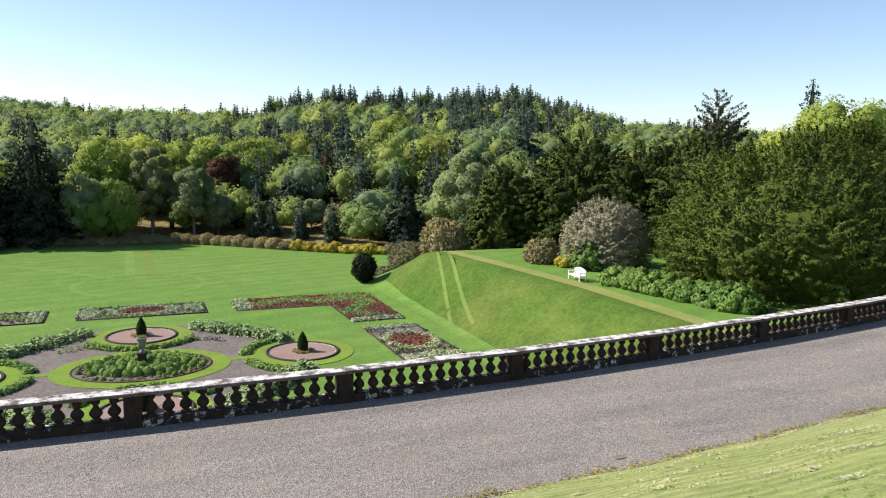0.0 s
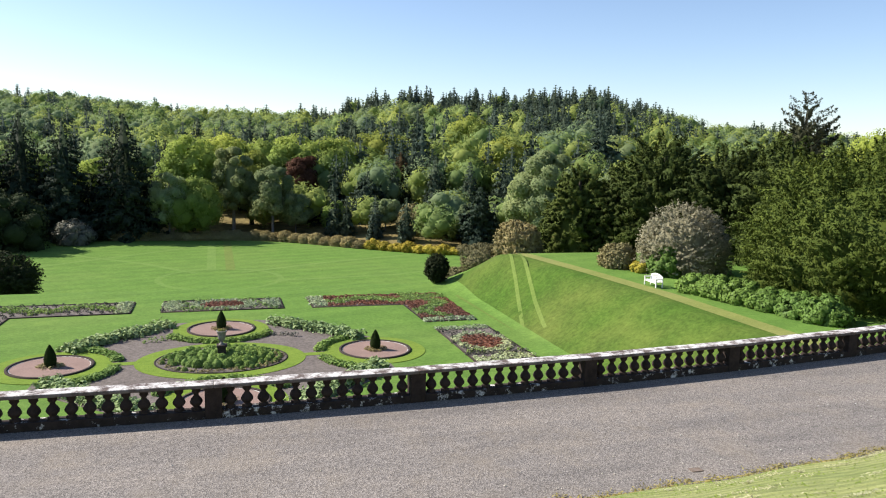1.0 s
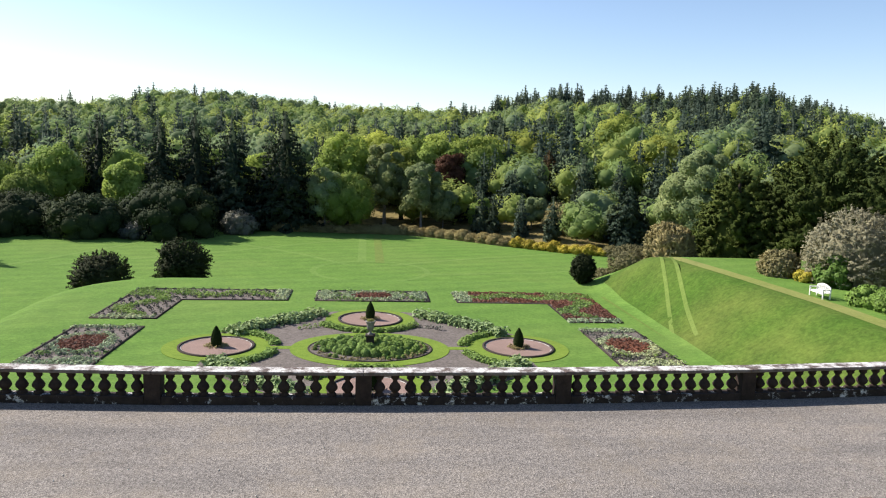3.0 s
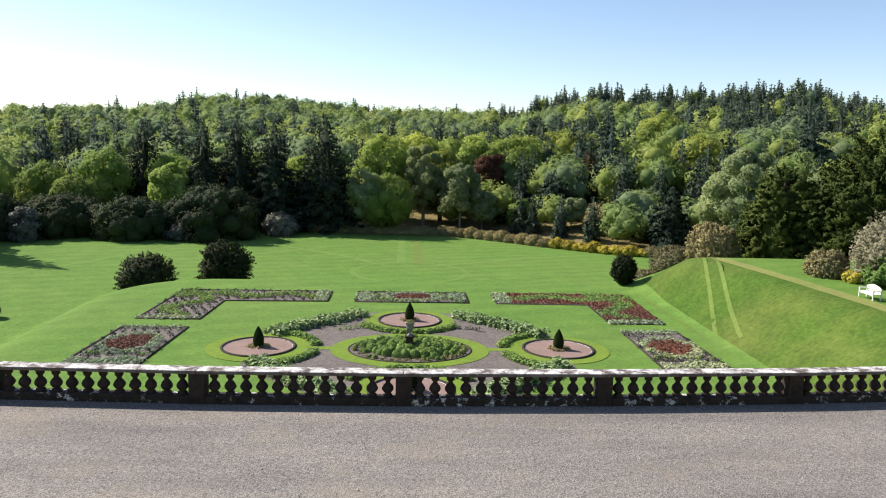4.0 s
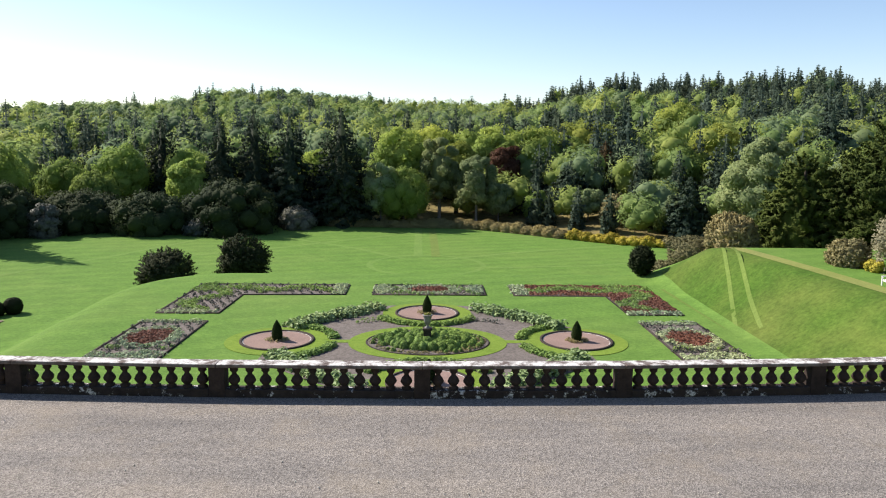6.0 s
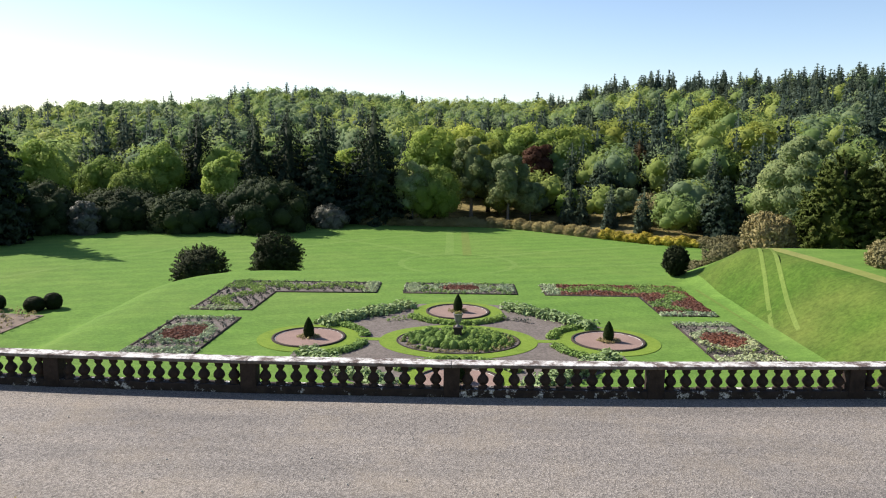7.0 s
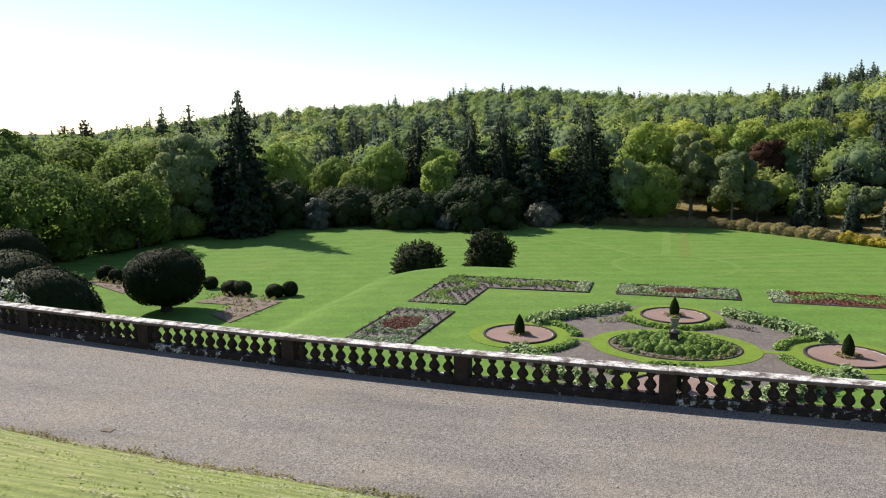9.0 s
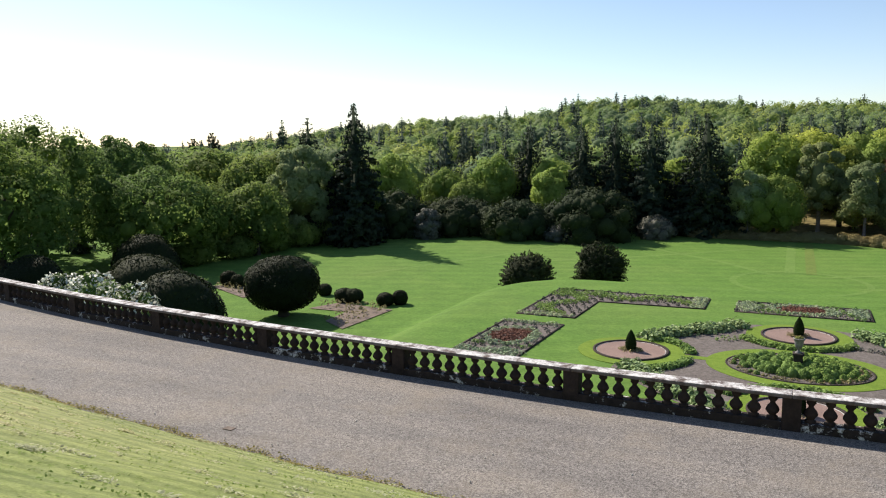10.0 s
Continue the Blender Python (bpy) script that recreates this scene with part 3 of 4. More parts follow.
box_bm(pbm, -0.2, -0.19, 0, 0.2, 0.19, 0.79, 0.015)
pier_me = bpy.data.meshes.new("pier")
pbm.to_mesh(pier_me)
pbm.free()
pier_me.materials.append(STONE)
for kx in range(-7, 8):
    x0 = 0.06 + kx * BAY
    y0 = rail_y(x0)
    ang = math.atan2(rail_y(x0 + 1) - rail_y(x0 - 1), 2)
    o = child("pier", pier_me, balustrade)
    o.matrix_basis = Matrix.Translation((x0, y0 - rail_y(0) + 0.02, 0)) @ Matrix.Rotation(ang, 4, 'Z')
    if kx == 7:
        break
    x1 = x0 + BAY
    y1 = rail_y(x1)
    ang = math.atan2(y1 - y0, BAY)
    ln = math.hypot(BAY, y1 - y0)
    m = Matrix.Translation((x0, y0 - rail_y(0), 0)) @ Matrix.Rotation(ang, 4, 'Z')
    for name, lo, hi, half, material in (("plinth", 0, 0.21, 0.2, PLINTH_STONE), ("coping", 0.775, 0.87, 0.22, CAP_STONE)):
        b = bmesh.new()
        if name == "coping":
            box_bm(b, 0.0, -half, lo, ln, half, hi, 0.03)
        else:
            box_bm(b, 0.2, -half + 0.03, lo, ln - 0.2, half - 0.03, hi, 0.02)
        o = part(name, b, material, balustrade, "lichen-spotted stone coping" if name == "coping" else "")
        o.matrix_basis = m
    for i in range(12):
        o = child("baluster", bal_me, balustrade)
        o.matrix_basis = m @ Matrix.Translation((0.2 + (ln - 0.4) * (i + 0.5) / 12, 0, 0)) @ Matrix.Rotation(i * 0.7, 4, 'Z')

# ---- trees and shrubs ----
KINDS = {}


def plant_kind(name, build, trunk=None):
    """A kind of plant; its meshes are kept by variant and proportion, to be scaled."""
    KINDS[name] = (build, trunk, {})


def put(kind, x, y, top, w, label, variant=0, thing="tree", category="tree", group="", turn=None, z=None):
    """A plant of that kind at a plan point, its top at that height, w metres wide."""
    g = float(height(x, y)) if z is None else z
    h = max(top - g, 0.8 if w < 4 else 2.5)
    build, trunk, made = KINDS[kind]
    rng = np.random.default_rng(int(abs(x * 13.7 + y * 7.1) * 10))
    turn = rng.uniform(0, 6.28) if turn is None else turn
    m = Matrix.Translation((x, y, g)) @ Matrix.Rotation(turn, 4, 'Z')
    key = (variant, round(1.6 * math.log2(h / w)))
    if key in made:
        src, h0, w0 = made[key]
        m = m @ Matrix.Diagonal((w / w0, w / w0, h / h0, 1))
        ob = copy_thing(src, m)
    else:
        ob = new(thing)
        ob.empty_display_size = 0.2
        crng = np.random.default_rng(len(KINDS) * 31 + sum(map(ord, kind)) + variant * 101)
        v, f, nrm, material = build(crng, h, w)
        child("crown" if thing == "tree" else "foliage", mesh_of("crown", v, f, material, normals=nrm), ob)
        if trunk:
            child("trunk", trunk(crng, h, w), ob)
        ob.matrix_basis = m
        made[key] = (ob, h, w)
    ob.name = thing
    return tagged(ob, label, category, group)


def broad(material, lo=0.22, lumps=15, per=120, size=0.34, **kw):
    return lambda rng, h, w: (*lump_crown(rng, h, w, lo, lumps, per, size, **kw), material)


def conifer(material, lo=0.04, layers=26, size=0.34, **kw):
    return lambda rng, h, w: (*spruce_crown(rng, h, w, lo, layers, size, **kw), material)


def bole(r=0.028, limbs=5, material=BARK):
    return lambda rng, h, w: trunk_mesh(rng, h, h * r, limbs, min(w, h) * 0.28, material)


def clipped(material, lo, count, size, **kw):
    return lambda rng, h, w: (*clipped_crown(rng, h, w, lo, count, size, **kw), material)


def feathery(material, lo, sprays, per, size, **kw):
    return lambda rng, h, w: (*plume_crown(rng, h, w, lo, sprays, per, size, **kw), material)


plant_kind("beech", broad(LEAF, 0.06, 30, 420, 0.22), bole())
plant_kind("lime", broad(LEAF_LIME, 0.08, 30, 420, 0.22), bole())
plant_kind("shade", broad(LEAF_DARK, 0.02, 32, 460, 0.21, core=0.5), bole())
plant_kind("big", broad(LEAF_BIG, 0.08, 70, 420, 0.18, small=0.16, large=0.3, core=0.4), bole(0.03, 8))
plant_kind("birch", broad(LEAF_GREY, 0.05, 30, 360, 0.17, small=0.2, large=0.34), bole(0.02, 5, BARK_PALE))
plant_kind("willow", broad(LEAF_GREY, 0.0, 44, 420, 0.18, aspect=1.5, small=0.18, large=0.32), bole(0.03, 5))
plant_kind("copper", broad(LEAF_COPPER, 0.2, 20, 300, 0.22), bole())
plant_kind("spruce", conifer(NEEDLE, 0.0, 40, 0.27, per=150, power=0.7, uneven=0.25, gaps=0.04), bole(0.018, 0))
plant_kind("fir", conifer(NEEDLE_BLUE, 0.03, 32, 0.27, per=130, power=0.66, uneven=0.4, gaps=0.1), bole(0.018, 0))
plant_kind("larch", conifer(NEEDLE_BROWN, 0.05, 30, 0.24, per=70, power=0.62, uneven=0.5, gaps=0.15), bole(0.018, 0))
plant_kind("pine", conifer(NEEDLE_OLIVE, 0.2, 26, 0.24, per=260, droop=-0.25, power=0.55, uneven=0.5, gaps=0.1, heart=0.025), bole(0.02, 6))
plant_kind("yew", feathery(YEW, -0.5, 1500, 110, 0.07, bumps=60, reach=0.93, rough=0.12, length=0.105, rise=1.1), bole(0.03, 0))
plant_kind("dark_yew", feathery(YEW_MID, -0.4, 620, 90, 0.11, length=0.16, rise=0.3, bumps=32, rough=0.2, reach=0.9), bole(0.03, 0))
plant_kind("round_yew", clipped(YEW_DARK, 0.12, 11000, 0.075, flat=2.5), bole(0.09, 3))
plant_kind("dome", clipped(YEW_DARK, -0.5, 10000, 0.08))
plant_kind("cone", conifer(YEW_DARK, 0.0, 26, 0.12, per=44, power=0.6))
plant_kind("oval", feathery(YEW_DARK, -0.12, 700, 20, 0.05, length=0.14, rise=1.2))
plant_kind("rhodo", broad(RHODO, -0.4, 60, 330, 0.15, small=0.2, large=0.34))
plant_kind("grey_rhodo", broad(RHODO_GREY, -0.4, 30, 260, 0.13))
plant_kind("bush", broad(LEAF_DARK, -0.1, 24, 300, 0.14), bole(0.04, 3))
plant_kind("twiggy", feathery(TWIG, -0.5, 1500, 24, 0.06, length=0.10, rise=0.7, rough=0.3, bumps=50), bole(0.03, 8))
plant_kind("brown", feathery(HEATHER, -0.45, 900, 20, 0.05, length=0.09, rise=0.6, rough=0.12))
plant_kind("gorse", broad(GORSE, -0.3, 14, 200, 0.08))
plant_kind("spread", feathery(YEW_GREY, -0.2, 700, 30, 0.075, length=0.15, rise=0.9, rough=0.28, bumps=26, reach=0.8), bole(0.04, 3))
plant_kind("dark_spread", feathery(YEW_DARK, -0.2, 700, 30, 0.075, length=0.15, rise=0.9, rough=0.28, bumps=26, reach=0.8), bole(0.04, 3))
plant_kind("white", broad(BLOSSOM, -0.2, 40, 75, 0.13, spread=1.0, core=0))
plant_kind("box", clipped(YEW_DARK, -0.1, 2600, 0.05))
plant_kind("laurel", broad(LAUREL, -0.5, 30, 260, 0.10, small=0.18, large=0.32))

# right of the garden, on the raised bank
put("yew", 38.2, 35.2, 7.9, 17, "great spreading green yew with feathery boughs", 0)
put("yew", 52, 43, 9.2, 16, "great spreading green yew with feathery boughs", 1)
for x, y, top, w in ((43.7, 50, 8.5, 11), (41.4, 55, 7.8, 10.5), (38.9, 60, 8.7, 10.5), (35.6, 62, 6.6, 7), (32.6, 64, 5.9, 7), (48, 57, 8.6, 11), (57, 52, 8, 12)):
    put("dark_yew", x, y, top, w, "dark green yew tree in a dense row", int(x) % 2)
put("pine", 85, 95, 16.3, 13, "tall open-crowned pine above the yews")
put("spruce", 98.7, 90, 18.1, 13, "dark pointed spruce standing above the trees", 2)
put("lime", 88.5, 75, 14.8, 17, "tall broadleaf tree in fresh yellow-green leaf", 0)
put("lime", 73.8, 70, 10.4, 10, "broadleaf tree in fresh yellow-green leaf", 0)
put("lime", 103, 80, 15, 15, "tall broadleaf tree in fresh yellow-green leaf", 0)
put("twiggy", 32.4, 47, 3.3, 6.8, "spreading shrub of pale grey-brown twigs and blossom", 0, "shrub", "shrub")
put("brown", 28.9, 50, -0.1, 3.0, "rounded brown-leaved shrub on the bank", 0, "shrub", "shrub")
put("brown", 25.8, 62, 0.4, 4.6, "rounded brown-leaved shrub on the bank", 0, "shrub", "shrub")
put("brown", 23.6, 65, -2.6, 4.2, "rounded brown-leaved shrub at the end of the bank", 1, "shrub", "shrub")
put("brown", 21.8, 67, -4.6, 3.6, "low tawny shrub at the end of the bank", 1, "shrub", "shrub")
put("gorse", 29.4, 47.6, -1.3, 1.6, "small bush of yellow flowers beside the bench", 0, "shrub", "shrub")
put("oval", 18.7, 63, -2.6, 2.35, "clipped dark oval yew at the corner of the garden", 0, "topiary", "topiary")
for i in range(6):
    put("laurel", 28.9 + 0.35 * i, 40.0 - 1.7 * i, -0.75 + 0.12 * (i % 3), 2.7, "glossy green laurel bush in a hedge", i % 2, "hedge_shrub", "shrub", "laurel hedge on the bank")
put("laurel", 30.3, 46.0, 0.3, 2.6, "bright green bush under the blossom shrub", 0, "shrub", "shrub")

# the front of the wood
DARK_SPRUCE = "very tall dark spruce at the edge of the field"
for i, (x, y, top, w) in enumerate(((-12.8, 124, 9.4, 9.5), (-21.1, 124, 8.4, 8.2), (-27.1, 126, 9.1, 7.6), (-32, 124, 7.4, 7.6), (-45, 135, 7.8, 7), (-57.9, 95, 11.3, 6.6), (-7.6, 137, 5.5, 6))):
    put("spruce", x, y, top + 1.2, w * 1.55, DARK_SPRUCE, i % 2)
for i, (x, y, top, w) in enumerate(((-3.9, 135, 7.5, 9), (21.3, 150, 7.5, 12), (45.8, 135, 4.8, 8.5), (54.5, 140, 2.1, 8), (-2.8, 122.5, 0.9, 7.5), (-36.5, 122, 2.1, 6), (-49.9, 130, 4.2, 7.4),
                                    (-58.8, 128, 1.5, 7.5), (-52.2, 124, -0.1, 6.5), (-18.4, 135, 3.4, 7), (-63, 115, 4.3, 8), (-70, 120, 3.5, 9), (14, 146, 6.5, 9), (29, 152, 6, 9), (9, 150, 7, 10), (-28, 138, 4, 8), (-40, 134, 3, 8))):
    put("beech", x, y, top, w * 1.25, "broadleaf tree in fresh spring leaf at the edge of the wood", i % 3)
for i, (x, y, top, w) in enumerate(((6.3, 135, 5.3, 7.5), (58.2, 150, 8.8, 11), (36.8, 172, 9.8, 15), (59.4, 176, 13.8, 13), (25, 160, 8, 11), (48, 152, 7, 9), (2, 150, 8, 11), (66, 150, 9, 10), (16, 160, 8.5, 11))):
    put("lime", x, y, top, w * 1.2, "broadleaf tree in bright yellow-green spring leaf", 1 + i % 2)
for i, (x, y, top, w) in enumerate(((3.2, 130, 6.7, 7), (9.2, 126, 3.3, 8), (26.6, 120, -1.8, 5.6), (-6.4, 122.5, 2.1, 6.6), (13, 127, -1.5, 6), (38, 112, -2, 6))):
    put("birch", x, y, top, w, "grey-green birch with a pale trunk", i % 2)
put("copper", 15.2, 138, 4.9, 6.5, "copper-leaved tree among the green wood")
put("larch", 33.7, 140, 5.6, 7.6, "brown-needled conifer among green trees")
for i, (x, y, top, w) in enumerate(((25.9, 130, 2.3, 8), (39.5, 150, 14.5, 6.5), (38.4, 135, 6.3, 6.5), (37.4, 105, 1.1, 5), (70, 130, 11.5, 9.5), (30.7, 180, 13, 9), (21, 180, 12, 8), (-97, 140, 12.3, 6), (-126, 170, 13, 5), (20, 133, -0.5, 6))):
    put("fir", x, y, top, w * 1.55, "grey-green conifer rising from the wood", i % 2)
put("willow", 43.1, 95, 6.6, 11, "broad grey-green willow behind the yews", 0)
put("willow", 50, 88, 4, 9, "broad grey-green tree behind the yews", 1)
put("willow", -66.9, 95, 6.4, 11.5, "broad weeping grey-green tree by the field", 0)
for x, y, top, w in ((19.2, 124, -2.5, 5), (-3.1, 123, -1.5, 5.5), (33, 114, -4.6, 4.5), (36, 111, -4.2, 4.5)):
    put("bush", x, y, top, w, "green shrub at the foot of the wood", 1, "shrub", "shrub")
put("brown", 30.6, 117, -2.6, 6.0, "tawny shrub at the foot of the wood", 0, "shrub", "shrub")
for i, (x, y, top, w) in enumerate(((-27.9, 112, -0.1, 15), (-38.5, 110, -2.2, 12.5), (-49, 112, -2.0, 15), (-58, 106, -0.8, 13), (-65, 97, -3.0, 10))):
    put("rhodo", x, y, top, w, "dark spreading evergreen shrub at the field edge", i % 2, "shrub", "shrub")
for x, y, top, w in ((-19, 117, -4.9, 6), (-31.5, 108, -6.0, 4.5), (-50.8, 104, -3.4, 4.5), (-60, 98, -4, 4)):
    put("grey_rhodo", x, y, top, w, "grey-leaved rounded shrub among dark evergreens", 0, "shrub", "shrub")

# left of the garden
for i, (x, y, top, w) in enumerate(((-64.5, 91, -4.6, 6), (-66, 85, -5.2, 6), (-67, 79, -5.0, 6.5), (-68.5, 73, -5.4, 6), (-71, 67, -5.2, 6.5), (-62.5, 96, -4.4, 6))):
    put("bush", x, y, top, w, "dark undergrowth shrub beneath the trees", i % 2, "shrub", "shrub")
put("shade", -65.5, 82, 1.5, 9, "broadleaf tree in green leaf at the side of the field", 0)
put("shade", -69.5, 75, 2.2, 10, "broadleaf tree in green leaf at the side of the field", 1)
for i, (x, y, top, w) in enumerate(((-79, 60, 9.5, 15), (-84, 75, 7.5, 11), (-71.3, 70, 3.6, 14), (-88.5, 85, 6.7, 9), (-95, 66, 10, 15), (-72, 50, 7, 12))):
    put("big", x, y, top, w * 1.25, "large broadleaf tree in green leaf, shading the lawn", i % 2)
for i, (x, y, top, w) in enumerate(((-89, 100, 5.6, 12), (-76.9, 95, 4.8, 8.5), (-61.8, 99, 4.2, 8), (-70, 87, -1.1, 7), (-100, 110, 6, 13), (-82, 112, 6, 12), (-75, 108, 5, 10))):
    put("shade", x, y, top, w * 1.3, "broadleaf tree in green leaf at the side of the field", i % 2)
for x, y, top in ((-115, 130, 9.2), (-122, 132, 8)):
    put("pine", x, y, top, 6, "flat-topped pine far off against the sky")
put("cone", -66.4, 82, -4.3, 2.6, "dark conical evergreen by the trees", 0, "shrub", "shrub")
put("round_yew", -40.7, 54, -3.4, 5.8, "clipped round dark yew on a short trunk", 0, "topiary", "topiary")
for i, (x, y, top, w) in enumerate(((-61, 45, -3.1, 6.0), (-64, 61, -3.2, 6.8), (-54.6, 52, -3.6, 7.8), (-43.8, 44.5, -3.4, 7.2))):
    put("dome", x, y, top, w, "large clipped dark yew dome", i % 2, "topiary", "topiary", "yew domes")
put("spread", -22.9, 68.5, -4.1, 5.4, "rounded green-brown bush on the field", 0, "shrub", "shrub")
put("dark_spread", -17.9, 76, -3.9, 6.0, "dark spreading evergreen bush on the field", 0, "shrub", "shrub")
for x, y, w, top in ((-38.8, 61, 1.8, -7.25), (-37.8, 61.1, 1.8, -7.25), (-34.3, 61, 1.6, -7.35), (-33.2, 61.8, 1.4, -7.2), (-42.3, 63, 1.3, -7.4), (-55, 63.7, 1.8, -7.0), (-53.4, 63.2, 1.4, -7.2)):
    put("box", x, y, top, w, "small clipped box bush on the lawn", 0, "box_bush", "bush", "clipped box bushes")

# low hedge along the far side of the field
for i in range(36):
    x = -14 + i * 1.45
    y = float(field_edge(x)) - 0.2
    gold = 22 < x < 32.5
    put("gorse" if gold else "brown", x, y, FIELD + 1.15 + 0.25 * math.sin(i * 2.3), 2.9, "low hedge shrub covered in yellow flowers" if gold else "low brown heather bush in a field hedge",
        2, "hedge_shrub", "shrub", "hedge along the field")

# ---- the wooded hill behind ----
rng = np.random.default_rng(7)
unit_broad, unit_fir = [], []
for i in range(6):
    r2 = np.random.default_rng(50 + i)
    unit_broad.append(lump_crown(r2, 1.0, 1.0, 0.0, 9, 95, 0.036, core=0.8, tri=True, small=0.36, large=0.6, spread=0.4, soft=0.12))
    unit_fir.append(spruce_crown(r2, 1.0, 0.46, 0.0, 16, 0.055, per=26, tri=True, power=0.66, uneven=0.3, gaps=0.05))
broad_p, grey_p, lime_p, fir_p, blue_p = [], [], [], [], []
for r0, r1, step in ((95, 150, 6.0), (150, 235, 8.5), (235, 330, 9.5), (330, 450, 9.5)):
    for r in np.arange(r0, r1, step):
        for az in np.arange(-62, 58, math.degrees(step / r)):
            a = math.radians(az + rng.uniform(-0.5, 0.5) * math.degrees(step / r))
            rr = r + rng.uniform(-0.5, 0.5) * step
            x, y = rr * math.sin(a), rr * math.cos(a)
            past = y - float(field_edge(x))
            behind = past > (4 if x > 8 else 9) or (x < -84 and r > 100) or (x > 56 and y > 66)
            if not behind or (-2 < x < 6.5 and y < 142):
                continue
            plantation = 9 < az < 33 and r > 320
            grove = noise.noise((x * 0.012, y * 0.012, 3.0))
            fir = rng.uniform() < (0.88 if plantation else (0.20 if az < 8 and r > 250 else 0.36) + 0.8 * grove)
            h = rng.uniform(9.5, 14) * (1.15 if fir else 0.95) * (0.5 + 0.25 * min(max(past, 0) / 25, 1) if r < 150 else 1)
            v, f, nrm = (unit_fir if fir else unit_broad)[rng.integers(6)]
            c, s = math.cos(rr), math.sin(rr)
            w = h * (rng.uniform(0.85, 1.15) if fir else rng.uniform(0.8, 1.1))
            q = np.stack([(v[:, 0] * c - v[:, 1] * s) * w + x, (v[:, 0] * s + v[:, 1] * c) * w + y, v[:, 2] * h + float(height(x, y)) - 0.3], 1)
            nrm = np.stack([nrm[:, 0] * c - nrm[:, 1] * s, nrm[:, 0] * s + nrm[:, 1] * c, nrm[:, 2]], 1)
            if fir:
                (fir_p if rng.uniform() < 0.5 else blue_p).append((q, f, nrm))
            else:
                (lime_p if rng.uniform() < (0.55 if az > -6 else 0.25) + 0.5 * grove else (grey_p if rng.uniform() < 0.45 else broad_p)).append((q, f, nrm))
for name, pieces, material, label in (("broadleaf_wood", broad_p, HAZED_LEAF, "distant hillside of green broadleaf trees"), ("birch_wood", grey_p, HAZED_GREY, "distant hillside trees in grey-green leaf"), ("lime_wood", lime_p, HAZED_LIME, "distant hillside trees in yellow-green leaf"),
                                      ("spruce_wood", fir_p, HAZED_NEEDLE, "distant dark spruces on the hillside"), ("fir_wood", blue_p, HAZED_BLUE, "distant blue-green firs on the hillside")):
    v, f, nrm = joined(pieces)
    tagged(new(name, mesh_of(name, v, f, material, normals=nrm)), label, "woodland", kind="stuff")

# ---- the formal garden ----
AX, AY = 0.45, 42.6
GZ = GARDEN


def flat_poly(pts, z, thick=0.0):
    bm = bmesh.new()
    vs = [bm.verts.new((x, y, z)) for x, y in pts]
    f = bm.faces.new(vs)
    if f.normal.z < 0:
        f.normal_flip()
    if thick:
        bmesh.ops.extrude_face_region(bm, geom=[f])
        bm.normal_update()
        for v in vs:
            v.co.z = z - thick
    bmesh.ops.recalc_face_normals(bm, faces=bm.faces)
    bmesh.ops.triangulate(bm, faces=bm.faces)
    return bm


def edge_band(pts, inner, outer, z0, z1):
    """A closed low kerb along an outline, between two offsets of it."""
    p = np.array(pts, float)
    area = 0.5 * np.sum(p[:, 0] * np.roll(p[:, 1], -1) - np.roll(p[:, 0], -1) * p[:, 1])
    if area < 0:
        p = p[::-1]
    d = np.roll(p, -1, 0) - p
    d /= np.linalg.norm(d, axis=1, keepdims=True)
    n1 = np.stack([d[:, 1], -d[:, 0]], 1)
    n0 = np.roll(n1, 1, 0)
    m = (n0 + n1) / (1 + (n0 * n1).sum(1, keepdims=True))
    a, b = p + m * inner, p + m * outer
    k = len(p)
    v = np.concatenate([np.column_stack([q, np.full(k, z)]) for q, z in ((a, z0), (a, z1), (b, z1), (b, z0))])
    f = np.array([(r * k + i, r * k + (i + 1) % k, (r + 1) * k + (i + 1) % k, (r + 1) * k + i) for r in range(3) for i in range(k)])
    return v, f[:, ::-1]


def clumps(rng, pts, r, h, per, size, z=GZ):
    """Low leafy clumps at plan points."""
    k = len(pts)
    d = sphere_dirs(rng, k * per)
    d[:, 2] = np.abs(d[:, 2])
    s = np.repeat(rng.uniform(0.7, 1.3, (k, 1)), per, 0)
    c = np.repeat(np.column_stack([np.asarray(pts), np.full(k, z + 0.03)]), per, 0)
    return leaves(rng, c + d * np.array([r, r, h]) * s, d + (0, 0, 0.4), size, 0.5)


def inside(pts, poly):
    x, y = pts[:, 0], pts[:, 1]
    ok = np.zeros(len(pts), bool)
    for (xa, ya), (xb, yb) in zip(poly, poly[1:] + poly[:1]):
        cross = ((ya > y) != (yb > y)) & (x < (xb - xa) * (y - ya) / (yb - ya + 1e-12) + xa)
        ok ^= cross
    return ok


def scatter(rng, poly, step, jitter=0.35):
    p = np.array(poly)
    gx_, gy_ = np.meshgrid(np.arange(p[:, 0].min(), p[:, 0].max(), step), np.arange(p[:, 1].min(), p[:, 1].max(), step))
    q = np.column_stack([gx_.ravel(), gy_.ravel()])
    q = q + rng.uniform(-jitter, jitter, q.shape) * step
    return q[inside(q, poly)]


